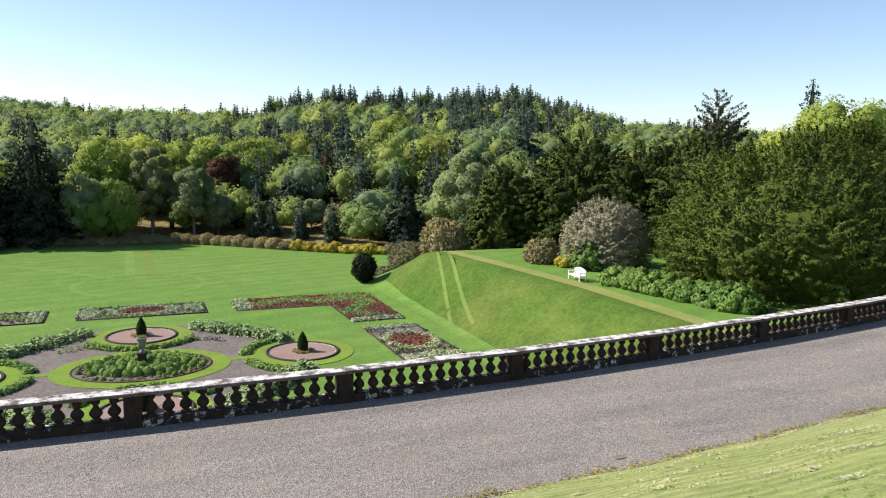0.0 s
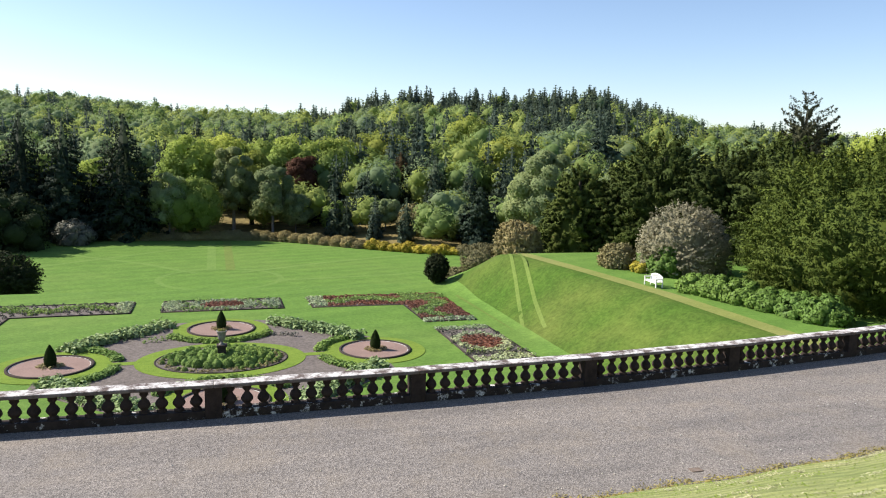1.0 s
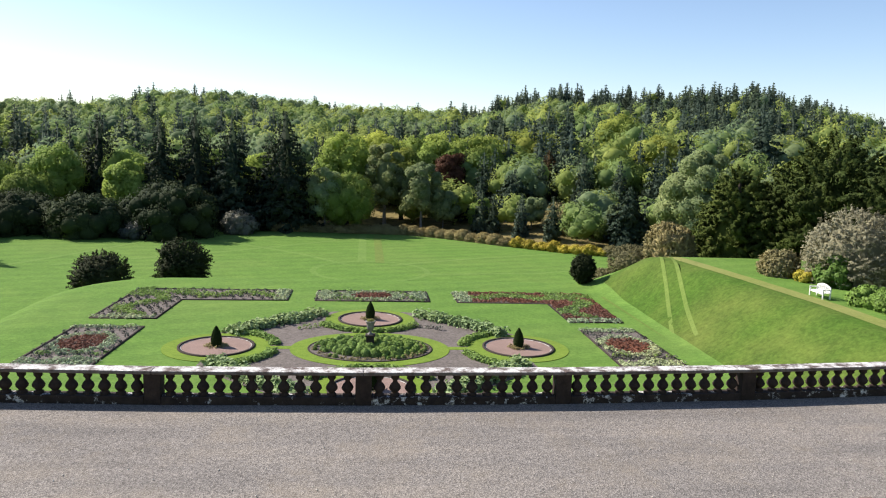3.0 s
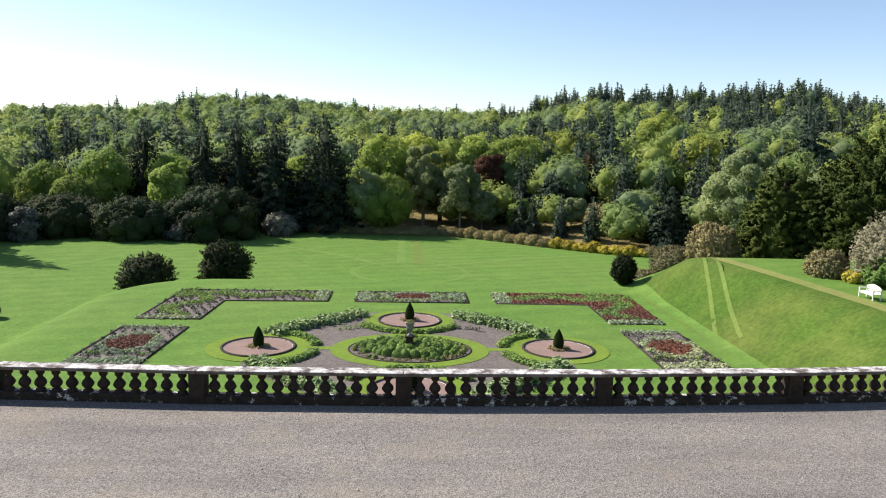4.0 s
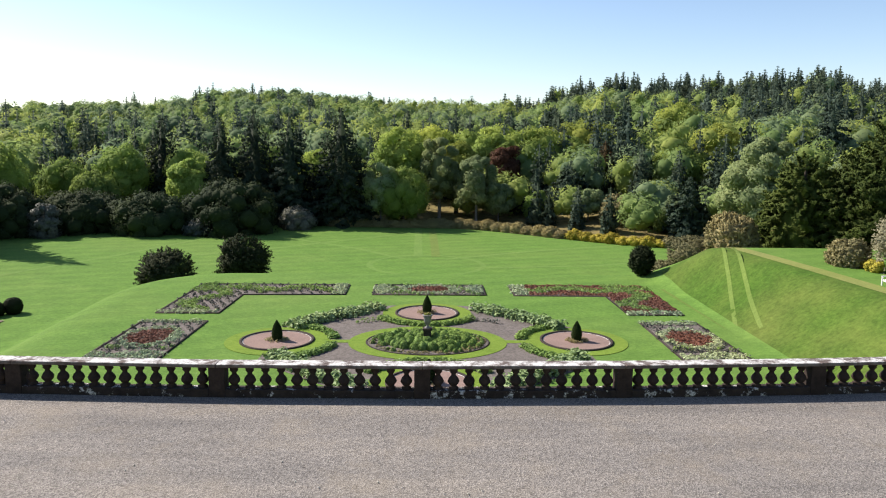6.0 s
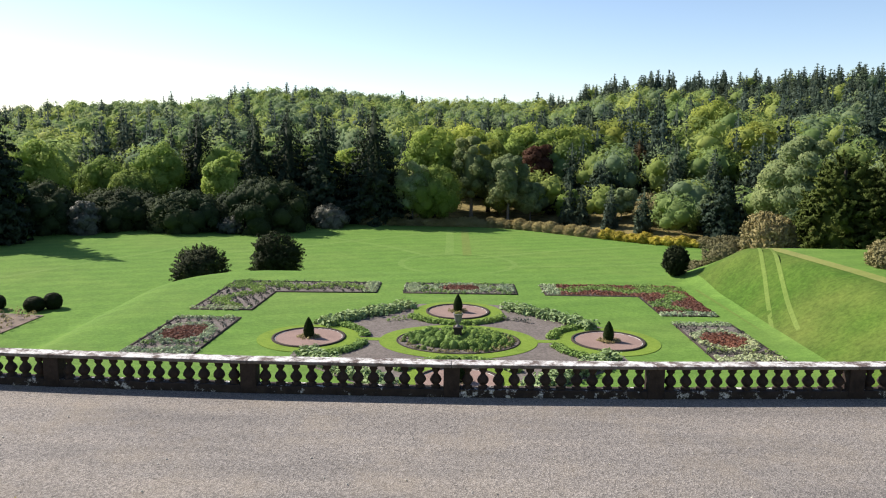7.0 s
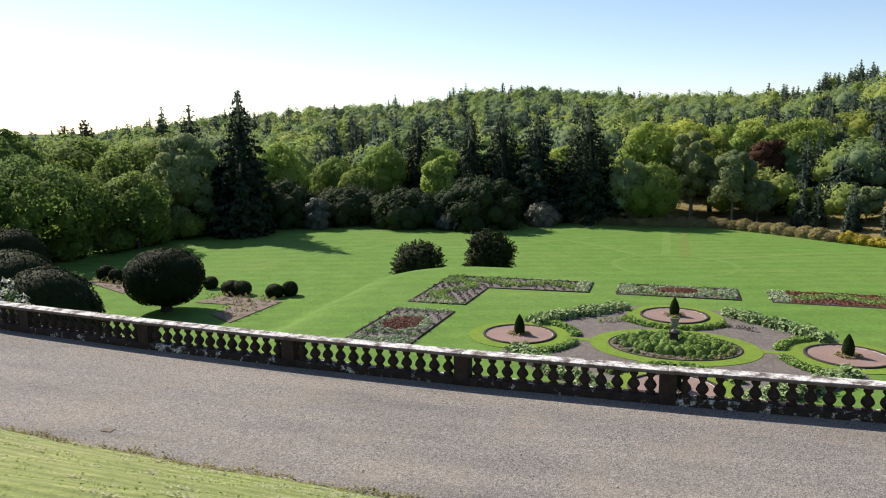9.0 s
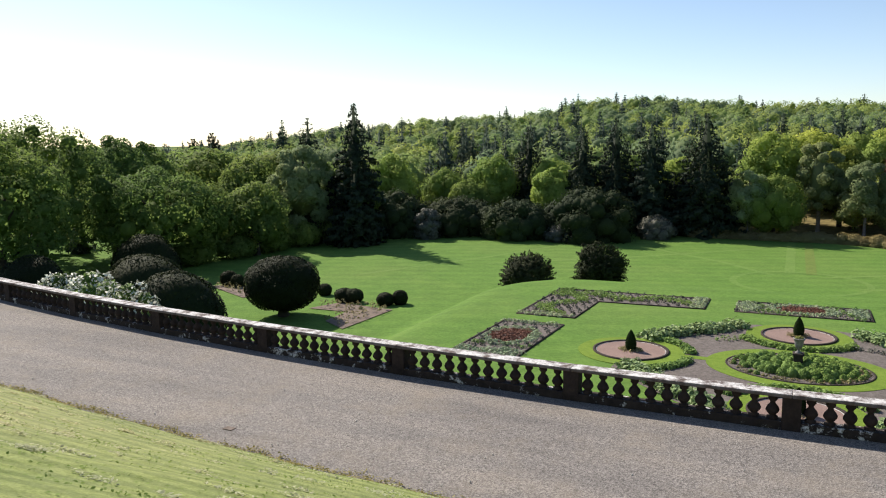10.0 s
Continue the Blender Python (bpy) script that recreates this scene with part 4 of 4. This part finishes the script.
def bed(poly, label, plan, seed):
    """A sunk bed with a dark edge; plan(points) gives each plant a colour: 0 green, 1 silver, 2 red, -1 bare soil."""
    rng = np.random.default_rng(seed)
    top = tagged(new("flower_bed"), label, "flower bed", "formal garden beds")
    part("soil", flat_poly(poly, GZ + 0.015), SOIL, top)
    v, f = edge_band(poly, -0.04, 0.06, GZ - 0.02, GZ + 0.07)
    child("edging", mesh_of("edging", v, f, EDGING), top, "dark cut edge")
    pts = scatter(rng, poly, 0.34, 0.16)
    kinds = plan(pts, rng)
    for which, material, name, lab in ((0, BED_GREEN, "green_planting", "low green plants"), (1, BED_PALE, "silver_planting", "low silver-leaved plants"),
                                       (2, BED_RED, "red_planting", "low red-brown plants"), (3, BED_DARK, "dusky_planting", "small dark grey-green plants in rows")):
        sel = pts[kinds == which]
        if len(sel):
            r, h, per = ((0.21, 0.2, 26), (0.2, 0.15, 26), (0.2, 0.11, 34), (0.16, 0.2, 22))[which]
            v, f = clumps(rng, sel, r, h, per, 0.07)
            tagged(child(name, mesh_of(name, v, f, material), top, lab), kind="stuff")
    return top


def oval(pts, cx_, cy_, rx, ry):
    return ((pts[:, 0] - cx_) / rx) ** 2 + ((pts[:, 1] - cy_) / ry) ** 2


def rows_of_three(p, y0=0.0):
    """Small dark plants in staggered rows, with bare soil between."""
    r = np.round((p[:, 1] - y0) / 0.68)
    c = np.round((p[:, 0] + 0.34 * (r % 2)) / 0.68)
    near = (np.abs(p[:, 1] - y0 - r * 0.68) < 0.18) & (np.abs(p[:, 0] + 0.34 * (r % 2) - c * 0.68) < 0.18)
    return np.where(near, 3, -1)


def plan_small(cx_):
    def plan(p, rng):
        o = oval(p, cx_, 43.4, 1.25, 1.7)
        k = rows_of_three(p)
        k = np.where((p[:, 1] > 46.75) | (np.abs(p[:, 1] - 39.5 - 0.25 * np.sin(p[:, 0] * 2)) < 0.75), 1, k)
        k = np.where((p[:, 1] > 40.9) & (p[:, 1] < 41.5) & (rng.uniform(size=len(p)) < 0.6), 0, k)
        k = np.where(o < 1.95, 1, k)
        return np.where(o < 1, 2, k)
    return plan


def plan_centre(p, rng):
    o = oval(p, AX + 0.2, 57.25, 1.6, 1.15)
    k = np.where(rng.uniform(size=len(p)) < 0.35, 0, rows_of_three(p))
    ends = np.minimum(oval(p, -2.9, 57.3, 0.8, 1.6), oval(p, 4.3, 57.3, 0.8, 1.6))
    k = np.where((ends < 1) | (o < 2.2), 1, k)
    return np.where(o < 1, 2, k)


def l_band(p, corner_x, sx):
    """Distance from a wavering line along the middle of an L-shaped bed."""
    far = np.abs(p[:, 1] - 57.2 - 0.55 * np.sin(p[:, 0] * 1.25))
    near = np.abs(p[:, 0] - corner_x - 0.95 * np.sin(p[:, 1] * 1.05))
    return np.where(p[:, 1] > 55.2, np.minimum(far, np.where(sx * (p[:, 0] - corner_x) > -2, near, 9)), near)


def plan_left(p, rng):
    k = np.where(l_band(p, -15.2, -1) + rng.normal(0, 0.12, len(p)) < 0.62, 0, rows_of_three(p))
    return np.where((p[:, 1] < 50.1) | (p[:, 0] > -6.7), 1, k)


def plan_right(p, rng):
    k = np.where(l_band(p, 15.7, 1) + rng.normal(0, 0.12, len(p)) < 0.7, 0, 2)
    k = np.where((p[:, 1] < 50.1) | (p[:, 0] < 8.1), 1, k)
    return np.where(rng.uniform(size=len(p)) < 0.04, -1, k)


bed([(-17.3, 49.4), (-16.95, 59.05), (-5.55, 59.1), (-5.55, 55.4), (-13.0, 55.2), (-13.25, 49.4)], "L-shaped bed of sparse green and grey plants on dark soil", plan_left, 11)
bed([(17.65, 49.4), (17.5, 59.05), (6.97, 59.0), (7.0, 55.3), (13.8, 55.2), (13.95, 49.4)], "L-shaped bed of red-brown and pale green plants", plan_right, 12)
bed([(-3.5, 55.4), (-3.5, 59.1), (4.88, 59.1), (4.88, 55.4)], "oblong bed with a red oval among silver plants", plan_centre, 13)
bed([(-17.75, 38.4), (-17.4, 47.3), (-13.4, 47.25), (-13.75, 38.4)], "oblong bed with a red oval among grey plants", plan_small(-15.6), 14)
bed([(14.15, 38.4), (14.1, 47.3), (17.7, 47.35), (17.9, 38.4)], "oblong bed with a red oval among grey plants", plan_small(15.95), 15)


def lower_bed(poly, seed):
    rng = np.random.default_rng(seed)
    top = tagged(new("flower_bed"), "bare brown bed with a few plants on the lower lawn", "flower bed", "beds on the lower lawn")
    bm = flat_poly(poly, 0.0)
    for v in bm.verts:
        v.co.z = float(height(v.co.x, v.co.y)) + 0.06
    part("soil", bm, LOWER_SOIL, top)
    pts = scatter(rng, poly, 0.9)
    v, f = clumps(rng, pts, 0.22, 0.3, 14, 0.1, FIELD)
    v[:, 2] += 0.15
    tagged(child("planting", mesh_of("planting", v, f, HEATHER), top, "sparse low plants"), kind="stuff")


lower_bed([(-40.3, 57.2), (-38.9, 60.2), (-32.6, 59.3), (-33.1, 51.6), (-36, 53.5), (-36.2, 57.2)], 21)
lower_bed([(-56.5, 62.5), (-54.5, 65), (-48.5, 61.5), (-49.2, 58.9)], 22)


def ring_pts(cx_, cy_, rx, ry, n=48):
    return [(cx_ + rx * math.cos(a), cy_ + ry * math.sin(a)) for a in np.linspace(0, 2 * math.pi, n, endpoint=False)]


CIRCLES = [(-8.2, 42.85), (9.12, 42.95), (0.47, 49.7), (0.45, 35.4)]
parterre = tagged(new("parterre"), "knot of dark soil beds between round grass borders", "flower bed", "formal garden beds")
for sx in (-1, 1):
    for sy in (-1, 1):
        q = [(0, 0), (8.7, 0.1), (9.0, 3.4), (7.8, 4.9), (6.3, 6.4), (4.9, 7.7), (3.4, 9.1), (2.2, 9.4), (0, 7.1)]
        poly = [(AX + sx * x, AY + sy * y) for x, y in q]
        part("soil", flat_poly(poly, GZ + 0.012), SOIL, parterre)
        rng = np.random.default_rng(30 + sx * 2 + sy)
        # leafy border along the outer edge
        a = np.array([(8.3, 3.1), (7.2, 4.5), (5.8, 5.9), (4.5, 7.2), (3.3, 8.5)])
        t = rng.uniform(0, 1, 230)
        c = np.stack([np.interp(t, np.linspace(0, 1, 5), a[:, 0]), np.interp(t, np.linspace(0, 1, 5), a[:, 1])], 1)
        c += rng.uniform(-0.55, 0.45, (230, 1)) * np.array([[0.7, 0.7]]) + rng.normal(0, 0.1, (230, 2))
        v, f = clumps(rng, c * (sx, sy) + (AX, AY), 0.26, 0.42, 14, 0.12)
        tagged(child("leafy_border", mesh_of("leafy_border", v, f, BED_LEAFY), parterre, "row of broad-leaved green plants"), kind="stuff")
        # low hedge round the inner sides of the circles
        pts = []
        for (ox, oy), a0, a1 in (((8.68, 0.25), 105, 172), ((0.0, 7.1), 205, 268)):
            for _ in range(200):
                an = math.radians(rng.uniform(a0, a1))
                rr = rng.uniform(3.05, 3.5)
                pts.append((ox + rr * math.cos(an) * (1 if ox > 1 else -1), oy + rr * math.sin(an)))
        c = np.array(pts)
        v, f = clumps(rng, c * (sx, sy) + (AX, AY), 0.15, 0.20, 12, 0.08)
        tagged(child("low_hedge", mesh_of("low_hedge", v, f, BED_GREEN), parterre, "low green hedge plants"), kind="stuff")
        # a few small plants in the soil
        c = np.column_stack([np.linspace(2.6, 4.4, 7) + rng.normal(0, 0.08, 7), np.linspace(5.3, 4.4, 7) + rng.normal(0, 0.08, 7)])
        v, f = clumps(rng, c * (sx, sy) + (AX, AY), 0.15, 0.25, 30, 0.06)
        tagged(child("young_plant_row", mesh_of("young_plants", v, f, RHODO_GREY if sx > 0 else BED_GREEN), parterre, "row of small young plants"), kind="stuff")


def grass_disc(cx_, cy_, rx, ry, lift):
    b = flat_poly(ring_pts(cx_, cy_, rx, ry), GZ + lift, 0.06)
    return b


lawn_ring = tagged(new("lawn_border"), "smooth round grass borders between the beds", "lawn", kind="structure")
for cx_, cy_ in CIRCLES:
    part("grass_ring", grass_disc(cx_, cy_, 2.95, 2.95, 0.03), GRASS_RING, lawn_ring)
part("grass_ring", grass_disc(AX, AY, 4.55, 3.55, 0.034), GRASS_RING, lawn_ring)
for x0, y0, x1, y1 in ((-6.2, 42.45, -3.5, 43.05), (4.3, 42.45, 7.2, 43.05), (0.1, 45.6, 0.8, 47.6), (0.1, 37.6, 0.8, 39.6)):
    part("grass_bridge", flat_poly([(x0, y0), (x1, y0), (x1, y1), (x0, y1)], GZ + 0.027, 0.05), GRASS_RING, lawn_ring)

# round gravel beds, each with a clipped cone
for i, (cx_, cy_) in enumerate(CIRCLES):
    top = tagged(new("round_bed"), "round bed of pink gravel with a dark stone rim", "flower bed", "round gravel beds")
    top.location = (cx_, cy_, GZ)
    part("gravel", flat_poly(ring_pts(0, 0, 1.92, 1.92), 0.045), PINK_GRAVEL, top)
    v, f = edge_band(ring_pts(0, 0, 2.0, 2.0), -0.1, -0.04, 0.0, 0.055)
    child("inner_rim", mesh_of("inner_rim", v, f, CAP_STONE), top, "pale stone rim")
    v, f = edge_band(ring_pts(0, 0, 2.0, 2.0), -0.03, 0.12, 0.0, 0.1)
    child("rim", mesh_of("rim", v, f, EDGING), top, "dark stone rim")
    rng = np.random.default_rng(60 + i)
    ring = np.array([(rng.uniform(0.3, 0.62) * math.cos(a), rng.uniform(0.3, 0.62) * math.sin(a)) for a in rng.uniform(0, 6.28, 46)])
    v, f = clumps(rng, ring, 0.1, 0.12, 12, 0.05, 0.03)
    tagged(child("planting", mesh_of("planting", v, f, HEATHER), top, "low brown plants round the cone"), kind="stuff")
    cone = tagged(new("topiary_cone"), "small clipped dark yew cone", "topiary", "clipped cones")
    cone.location = (cx_, cy_, GZ + 0.045)
    pro = [(0.20, 0.0), (0.27, 0.15), (0.30, 0.35), (0.27, 0.6), (0.19, 0.85), (0.09, 1.05), (0.01, 1.17)]
    n = 2600
    z = rng.uniform(0.03, 1.16, n)
    r = np.interp(z, [b for a, b in pro], [a for a, b in pro])
    an = rng.uniform(0, 6.28, n)
    c = np.stack([r * np.cos(an), r * np.sin(an), z], 1)
    lv = leaves(rng, c, np.stack([np.cos(an), np.sin(an), 0.4 + 0 * z], 1), 0.035, 0.5)
    v, f = joined([lv, lathe([(a * 0.96, b) for a, b in pro], 12)])
    child("foliage", mesh_of("foliage", v, f, YEW_CONE), cone)
    v, f = lathe([(0.05, -0.02), (0.05, 0.2)], 8)
    child("trunk", mesh_of("trunk", v, f, BARK, True), cone)

# oval bed with round bedding shrubs, and the urn
centre_bed = tagged(new("oval_bed"), "oval bed filled with rounded bright green plants", "flower bed", "formal garden beds")
centre_bed.location = (AX, AY, GZ)
part("soil", flat_poly(ring_pts(0, 0, 3.5, 2.65), 0.05), SOIL, centre_bed)
v, f = edge_band(ring_pts(0, 0, 3.5, 2.65), -0.03, 0.06, 0.0, 0.07)
child("edging", mesh_of("edging", v, f, EDGING), centre_bed, "dark cut edge")
rng = np.random.default_rng(77)
shapes = []
for i in range(4):
    lv = clumps(rng, np.zeros((1, 2)), 0.29, 0.40, 330, 0.055, 0.0)
    core = blob(rng, (0, 0, 0.14), (0.24, 0.24, 0.24), 8)
    shapes.append(mesh_of("bedding_plant", *joined([lv, core]), BED_GREEN))
spots = []
for r, n in ((0.55, 7), (1.15, 13), (1.7, 20), (2.2, 26), (2.72, 34), (3.15, 40)):
    for j in range(n):
        a = 2 * math.pi * (j + 0.5 * (n % 2) + rng.uniform(-0.2, 0.2)) / n
        spots.append((r * math.cos(a), r * math.sin(a) * 0.75, 1.0 if r < 2.5 else (0.62 if r < 3 else 0.45)))
for i, (x, y, s) in enumerate(spots):
    if s < 0.9 and y < 0.2 and x < 0.6 and rng.uniform() < 0.8:
        continue
    o = child("bedding_plant", shapes[i % 4], centre_bed)
    s *= rng.uniform(0.85, 1.15)
    o.matrix_basis = Matrix.Translation((x, y, 0.03)) @ Matrix.Rotation(i * 1.3, 4, 'Z') @ Matrix.Diagonal((s, s, s * rng.uniform(0.9, 1.15), 1))
low = np.array([(x, y) for x, y in rng.uniform(-3.4, 3.4, (900, 2)) if 0.72 < (x / 3.4) ** 2 + (y / 2.55) ** 2 < 0.98 and y < 0.6])
v, f = clumps(rng, low, 0.12, 0.10, 10, 0.06, 0.03)
tagged(child("low_planting", mesh_of("low_planting", v, f, HEATHER), centre_bed, "low brownish edge plants"), kind="stuff")

urn = tagged(new("garden_urn"), "grey stone urn with plants on a square pedestal", "urn")
urn.location = (AX - 0.02, AY, GZ + 0.03)
urn.scale = (1.08, 1.08, 1.1)
bm = bmesh.new()
box_bm(bm, -0.27, -0.27, 0, 0.27, 0.27, 0.14, 0.015)
box_bm(bm, -0.2, -0.2, 0.14, 0.2, 0.2, 0.66, 0.01)
box_bm(bm, -0.26, -0.26, 0.66, 0.26, 0.26, 0.76, 0.02)
part("pedestal", bm, EDGING, urn, "dark mossy square stone pedestal")
v, f = lathe([(0.15, 0.76), (0.15, 0.80), (0.07, 0.86), (0.06, 0.92), (0.13, 0.99), (0.19, 1.12), (0.20, 1.28), (0.24, 1.40), (0.27, 1.43), (0.27, 1.47), (0.22, 1.47), (0.19, 1.38)], 18)
bowl = child("bowl", mesh_of("bowl", v, f, URN_STONE, True), urn, "pale grey stone bowl")
v, f = clumps(np.random.default_rng(5), np.zeros((1, 2)), 0.27, 0.16, 160, 0.045, 1.40)
tagged(child("planting", mesh_of("planting", v, f, GORSE_DULL), bowl, "yellow-green plants"), kind="stuff")

# ---- the white bench ----
bench = tagged(new("garden_bench"), "white painted wooden bench with an arched back", "bench")
bench.matrix_basis = pose(27.15, 42.3, MOUND + 0.02, 0, 0, -90) @ Matrix.Diagonal((0.85, 0.85, 0.85, 1))
for sx in (-0.78, 0.78):
    for y, h in ((-0.28, 0.62), (0.26, 0.70)):
        bm = bmesh.new()
        box_bm(bm, sx - 0.04, y - 0.04, 0, sx + 0.04, y + 0.04, h, 0.008)
        part("leg", bm, WHITE_PAINT, bench)
    bm = bmesh.new()
    box_bm(bm, sx - 0.05, -0.34, 0.62, sx + 0.05, 0.28, 0.68, 0.02)
    part("armrest", bm, WHITE_PAINT, bench)
for i in range(5):
    bm = bmesh.new()
    box_bm(bm, -0.8, -0.28 + i * 0.11, 0.41, 0.8, -0.19 + i * 0.11, 0.445, 0.006)
    part("seat_slat", bm, WHITE_PAINT, bench)
for z in (0.36, 0.52):
    bm = bmesh.new()
    box_bm(bm, -0.76, 0.24 if z > 0.4 else -0.28, z - 0.04, 0.76, 0.28 if z > 0.4 else -0.24, z + 0.02, 0.006)
    part("rail", bm, WHITE_PAINT, bench)
bm = bmesh.new()
n = 13
for i in range(n):
    xa, xb = -0.8 + 1.6 * i / n, -0.8 + 1.6 * (i + 1) / n
    xm = (xa + xb) / 2
    z = 0.74 + 0.20 * math.cos(xm / 0.8 * math.pi / 2) ** 0.8
    box_bm(bm, xa - 0.005, 0.235, z - 0.05, xb + 0.005, 0.29, z + 0.05, 0.008)
part("top_rail", bm, WHITE_PAINT, bench, "arched top rail")
for i in range(13):
    x = -0.7 + i * 0.1167
    bm = bmesh.new()
    box_bm(bm, x - 0.03, 0.25, 0.54, x + 0.03, 0.275, 0.72 + 0.18 * math.cos(x / 0.8 * math.pi / 2) ** 0.8, 0.005)
    part("back_slat", bm, WHITE_PAINT, bench)

# white-flowering shrub below the balustrade
for x, y, top, w in ((-49.2, 38.5, -2.7, 4.6), (-45.2, 38, -2.3, 5.0), (-41.2, 37.5, -2.8, 4.6)):
    put("laurel", x, y, top - 0.05, w, "shrub covered in white blossom", 1, "flowering_shrub", "shrub", "white-flowering shrubs")
    put("white", x, y, top + 0.2, w * 1.1, "white blossom trusses on a shrub", 0, "blossom", "flowers", "white blossom")

# flat drain covers in the gravel
for x, y in ((9.75, 12.95), (-11.77, 13.4)):
    bm = bmesh.new()
    box_bm(bm, -0.13, -0.09, 0.0, 0.13, 0.09, 0.02, 0.006)
    cover = tagged(new("drain_cover"), "small brown stone drain cover in the gravel", "drain cover", "drain covers")
    cover.location = (x, y, 0.01)
    part("slab", bm, LOWER_SOIL, cover)

# short grass and dry cuttings on the near bank
rng = np.random.default_rng(90)


def bank_point(x, s_):
    return np.stack([x, bank_y(x) - s_, s_ * 0.47 + 0.05 + 0.03 * np.sin(x * 1.7 + s_ * 2)], 1)


# dried cuttings lie in heaps and loose rows
heaps = []
for i in range(420):
    x0 = rng.uniform(-24, -4) if rng.uniform() < 0.6 else rng.uniform(5, 21)
    s0 = rng.integers(0, 26) * 0.38 + 0.3 + rng.normal(0, 0.06)
    k = int(rng.uniform(6, 60))
    x = x0 + rng.normal(0, rng.uniform(0.05, 0.22), k)
    p = bank_point(x, np.maximum(s0 + rng.normal(0, 0.045, k), 0.05))
    p[:, 2] += rng.uniform(0.0, 0.05, k) * min(k / 25, 1)
    heaps.append(leaves(rng, p, np.stack([0 * x, 0.3 + 0 * x, 1.5 + 0 * x], 1), 0.022, 0.4, 1.5))
v, f = joined(heaps)
tagged(new("grass_cuttings", mesh_of("grass_cuttings", v, f, CUTTINGS)), "small heaps of dried grass cuttings on the bank", "grass", kind="stuff")
n = 26000
x = np.where(rng.uniform(size=n) < 0.55, rng.uniform(-24, -4, n), rng.uniform(5, 21, n))
s_ = rng.uniform(0.0, 10.0, n)
keep = np.sin(x * 2.1 + s_ * 5) + np.sin(x * 0.9 - s_ * 3.3) + rng.normal(0, 0.7, n) > 0.2
p = bank_point(x[keep], s_[keep]) + (0, 0, 0.01)
v, f = leaves(rng, p, np.stack([rng.normal(0, 0.5, len(p)), 0.1 + 0 * p[:, 0], 1.5 + 0 * p[:, 0]], 1), 0.022, 0.3, 1.0)
tagged(new("grass_tufts", mesh_of("grass_tufts", v, f, TUFT)), "fresh green tufts in the mown bank", "grass", kind="stuff")
# ragged turf and moss where the bank meets the gravel
n = 9000
x = rng.uniform(-26, 24, n)
off = rng.normal(0.02, 0.10, n) + 0.08 * np.sin(x * 2.3) + 0.05 * np.sin(x * 7.1)
p = np.stack([x, bank_y(x) + off, 0.015 + np.maximum(-off, 0) * 0.47 + 0.03], 1)
v, f = leaves(rng, p, np.stack([0 * x, 0.2 + 0 * x, 1 + 0 * x], 1), 0.03, 0.5, 1.0)
tagged(new("turf_edge", mesh_of("turf_edge", v, f, TURF)), "ragged mossy turf along the edge of the gravel", "grass", kind="stuff")
# loose pale stones in the gravel
octa = np.array([(1, 0, 0), (-1, 0, 0), (0, 1, 0), (0, -1, 0), (0, 0, 0.7), (0, 0, -0.7)])
of = np.array([(0, 2, 4), (2, 1, 4), (1, 3, 4), (3, 0, 4), (2, 0, 5), (1, 2, 5), (3, 1, 5), (0, 3, 5)])
stones = []
for i in range(420):
    x = rng.uniform(-28, 26)
    y = bank_y(x) + abs(rng.normal(0, 1.6)) if rng.uniform() < 0.6 else rng.uniform(bank_y(x), rail_y(x) - 0.4)
    if y > rail_y(x) - 0.4:
        continue
    sz = rng.uniform(0.008, 0.028)
    stones.append((octa * sz * rng.uniform(0.6, 1.3, (6, 1)) + (x, y, 0.028 + sz * 0.4), of[:, ::-1]))
v, f = joined(stones)
tagged(new("loose_stones", mesh_of("loose_stones", v, f, PEBBLE)), "loose pale stones on the gravel", "stones", kind="stuff")
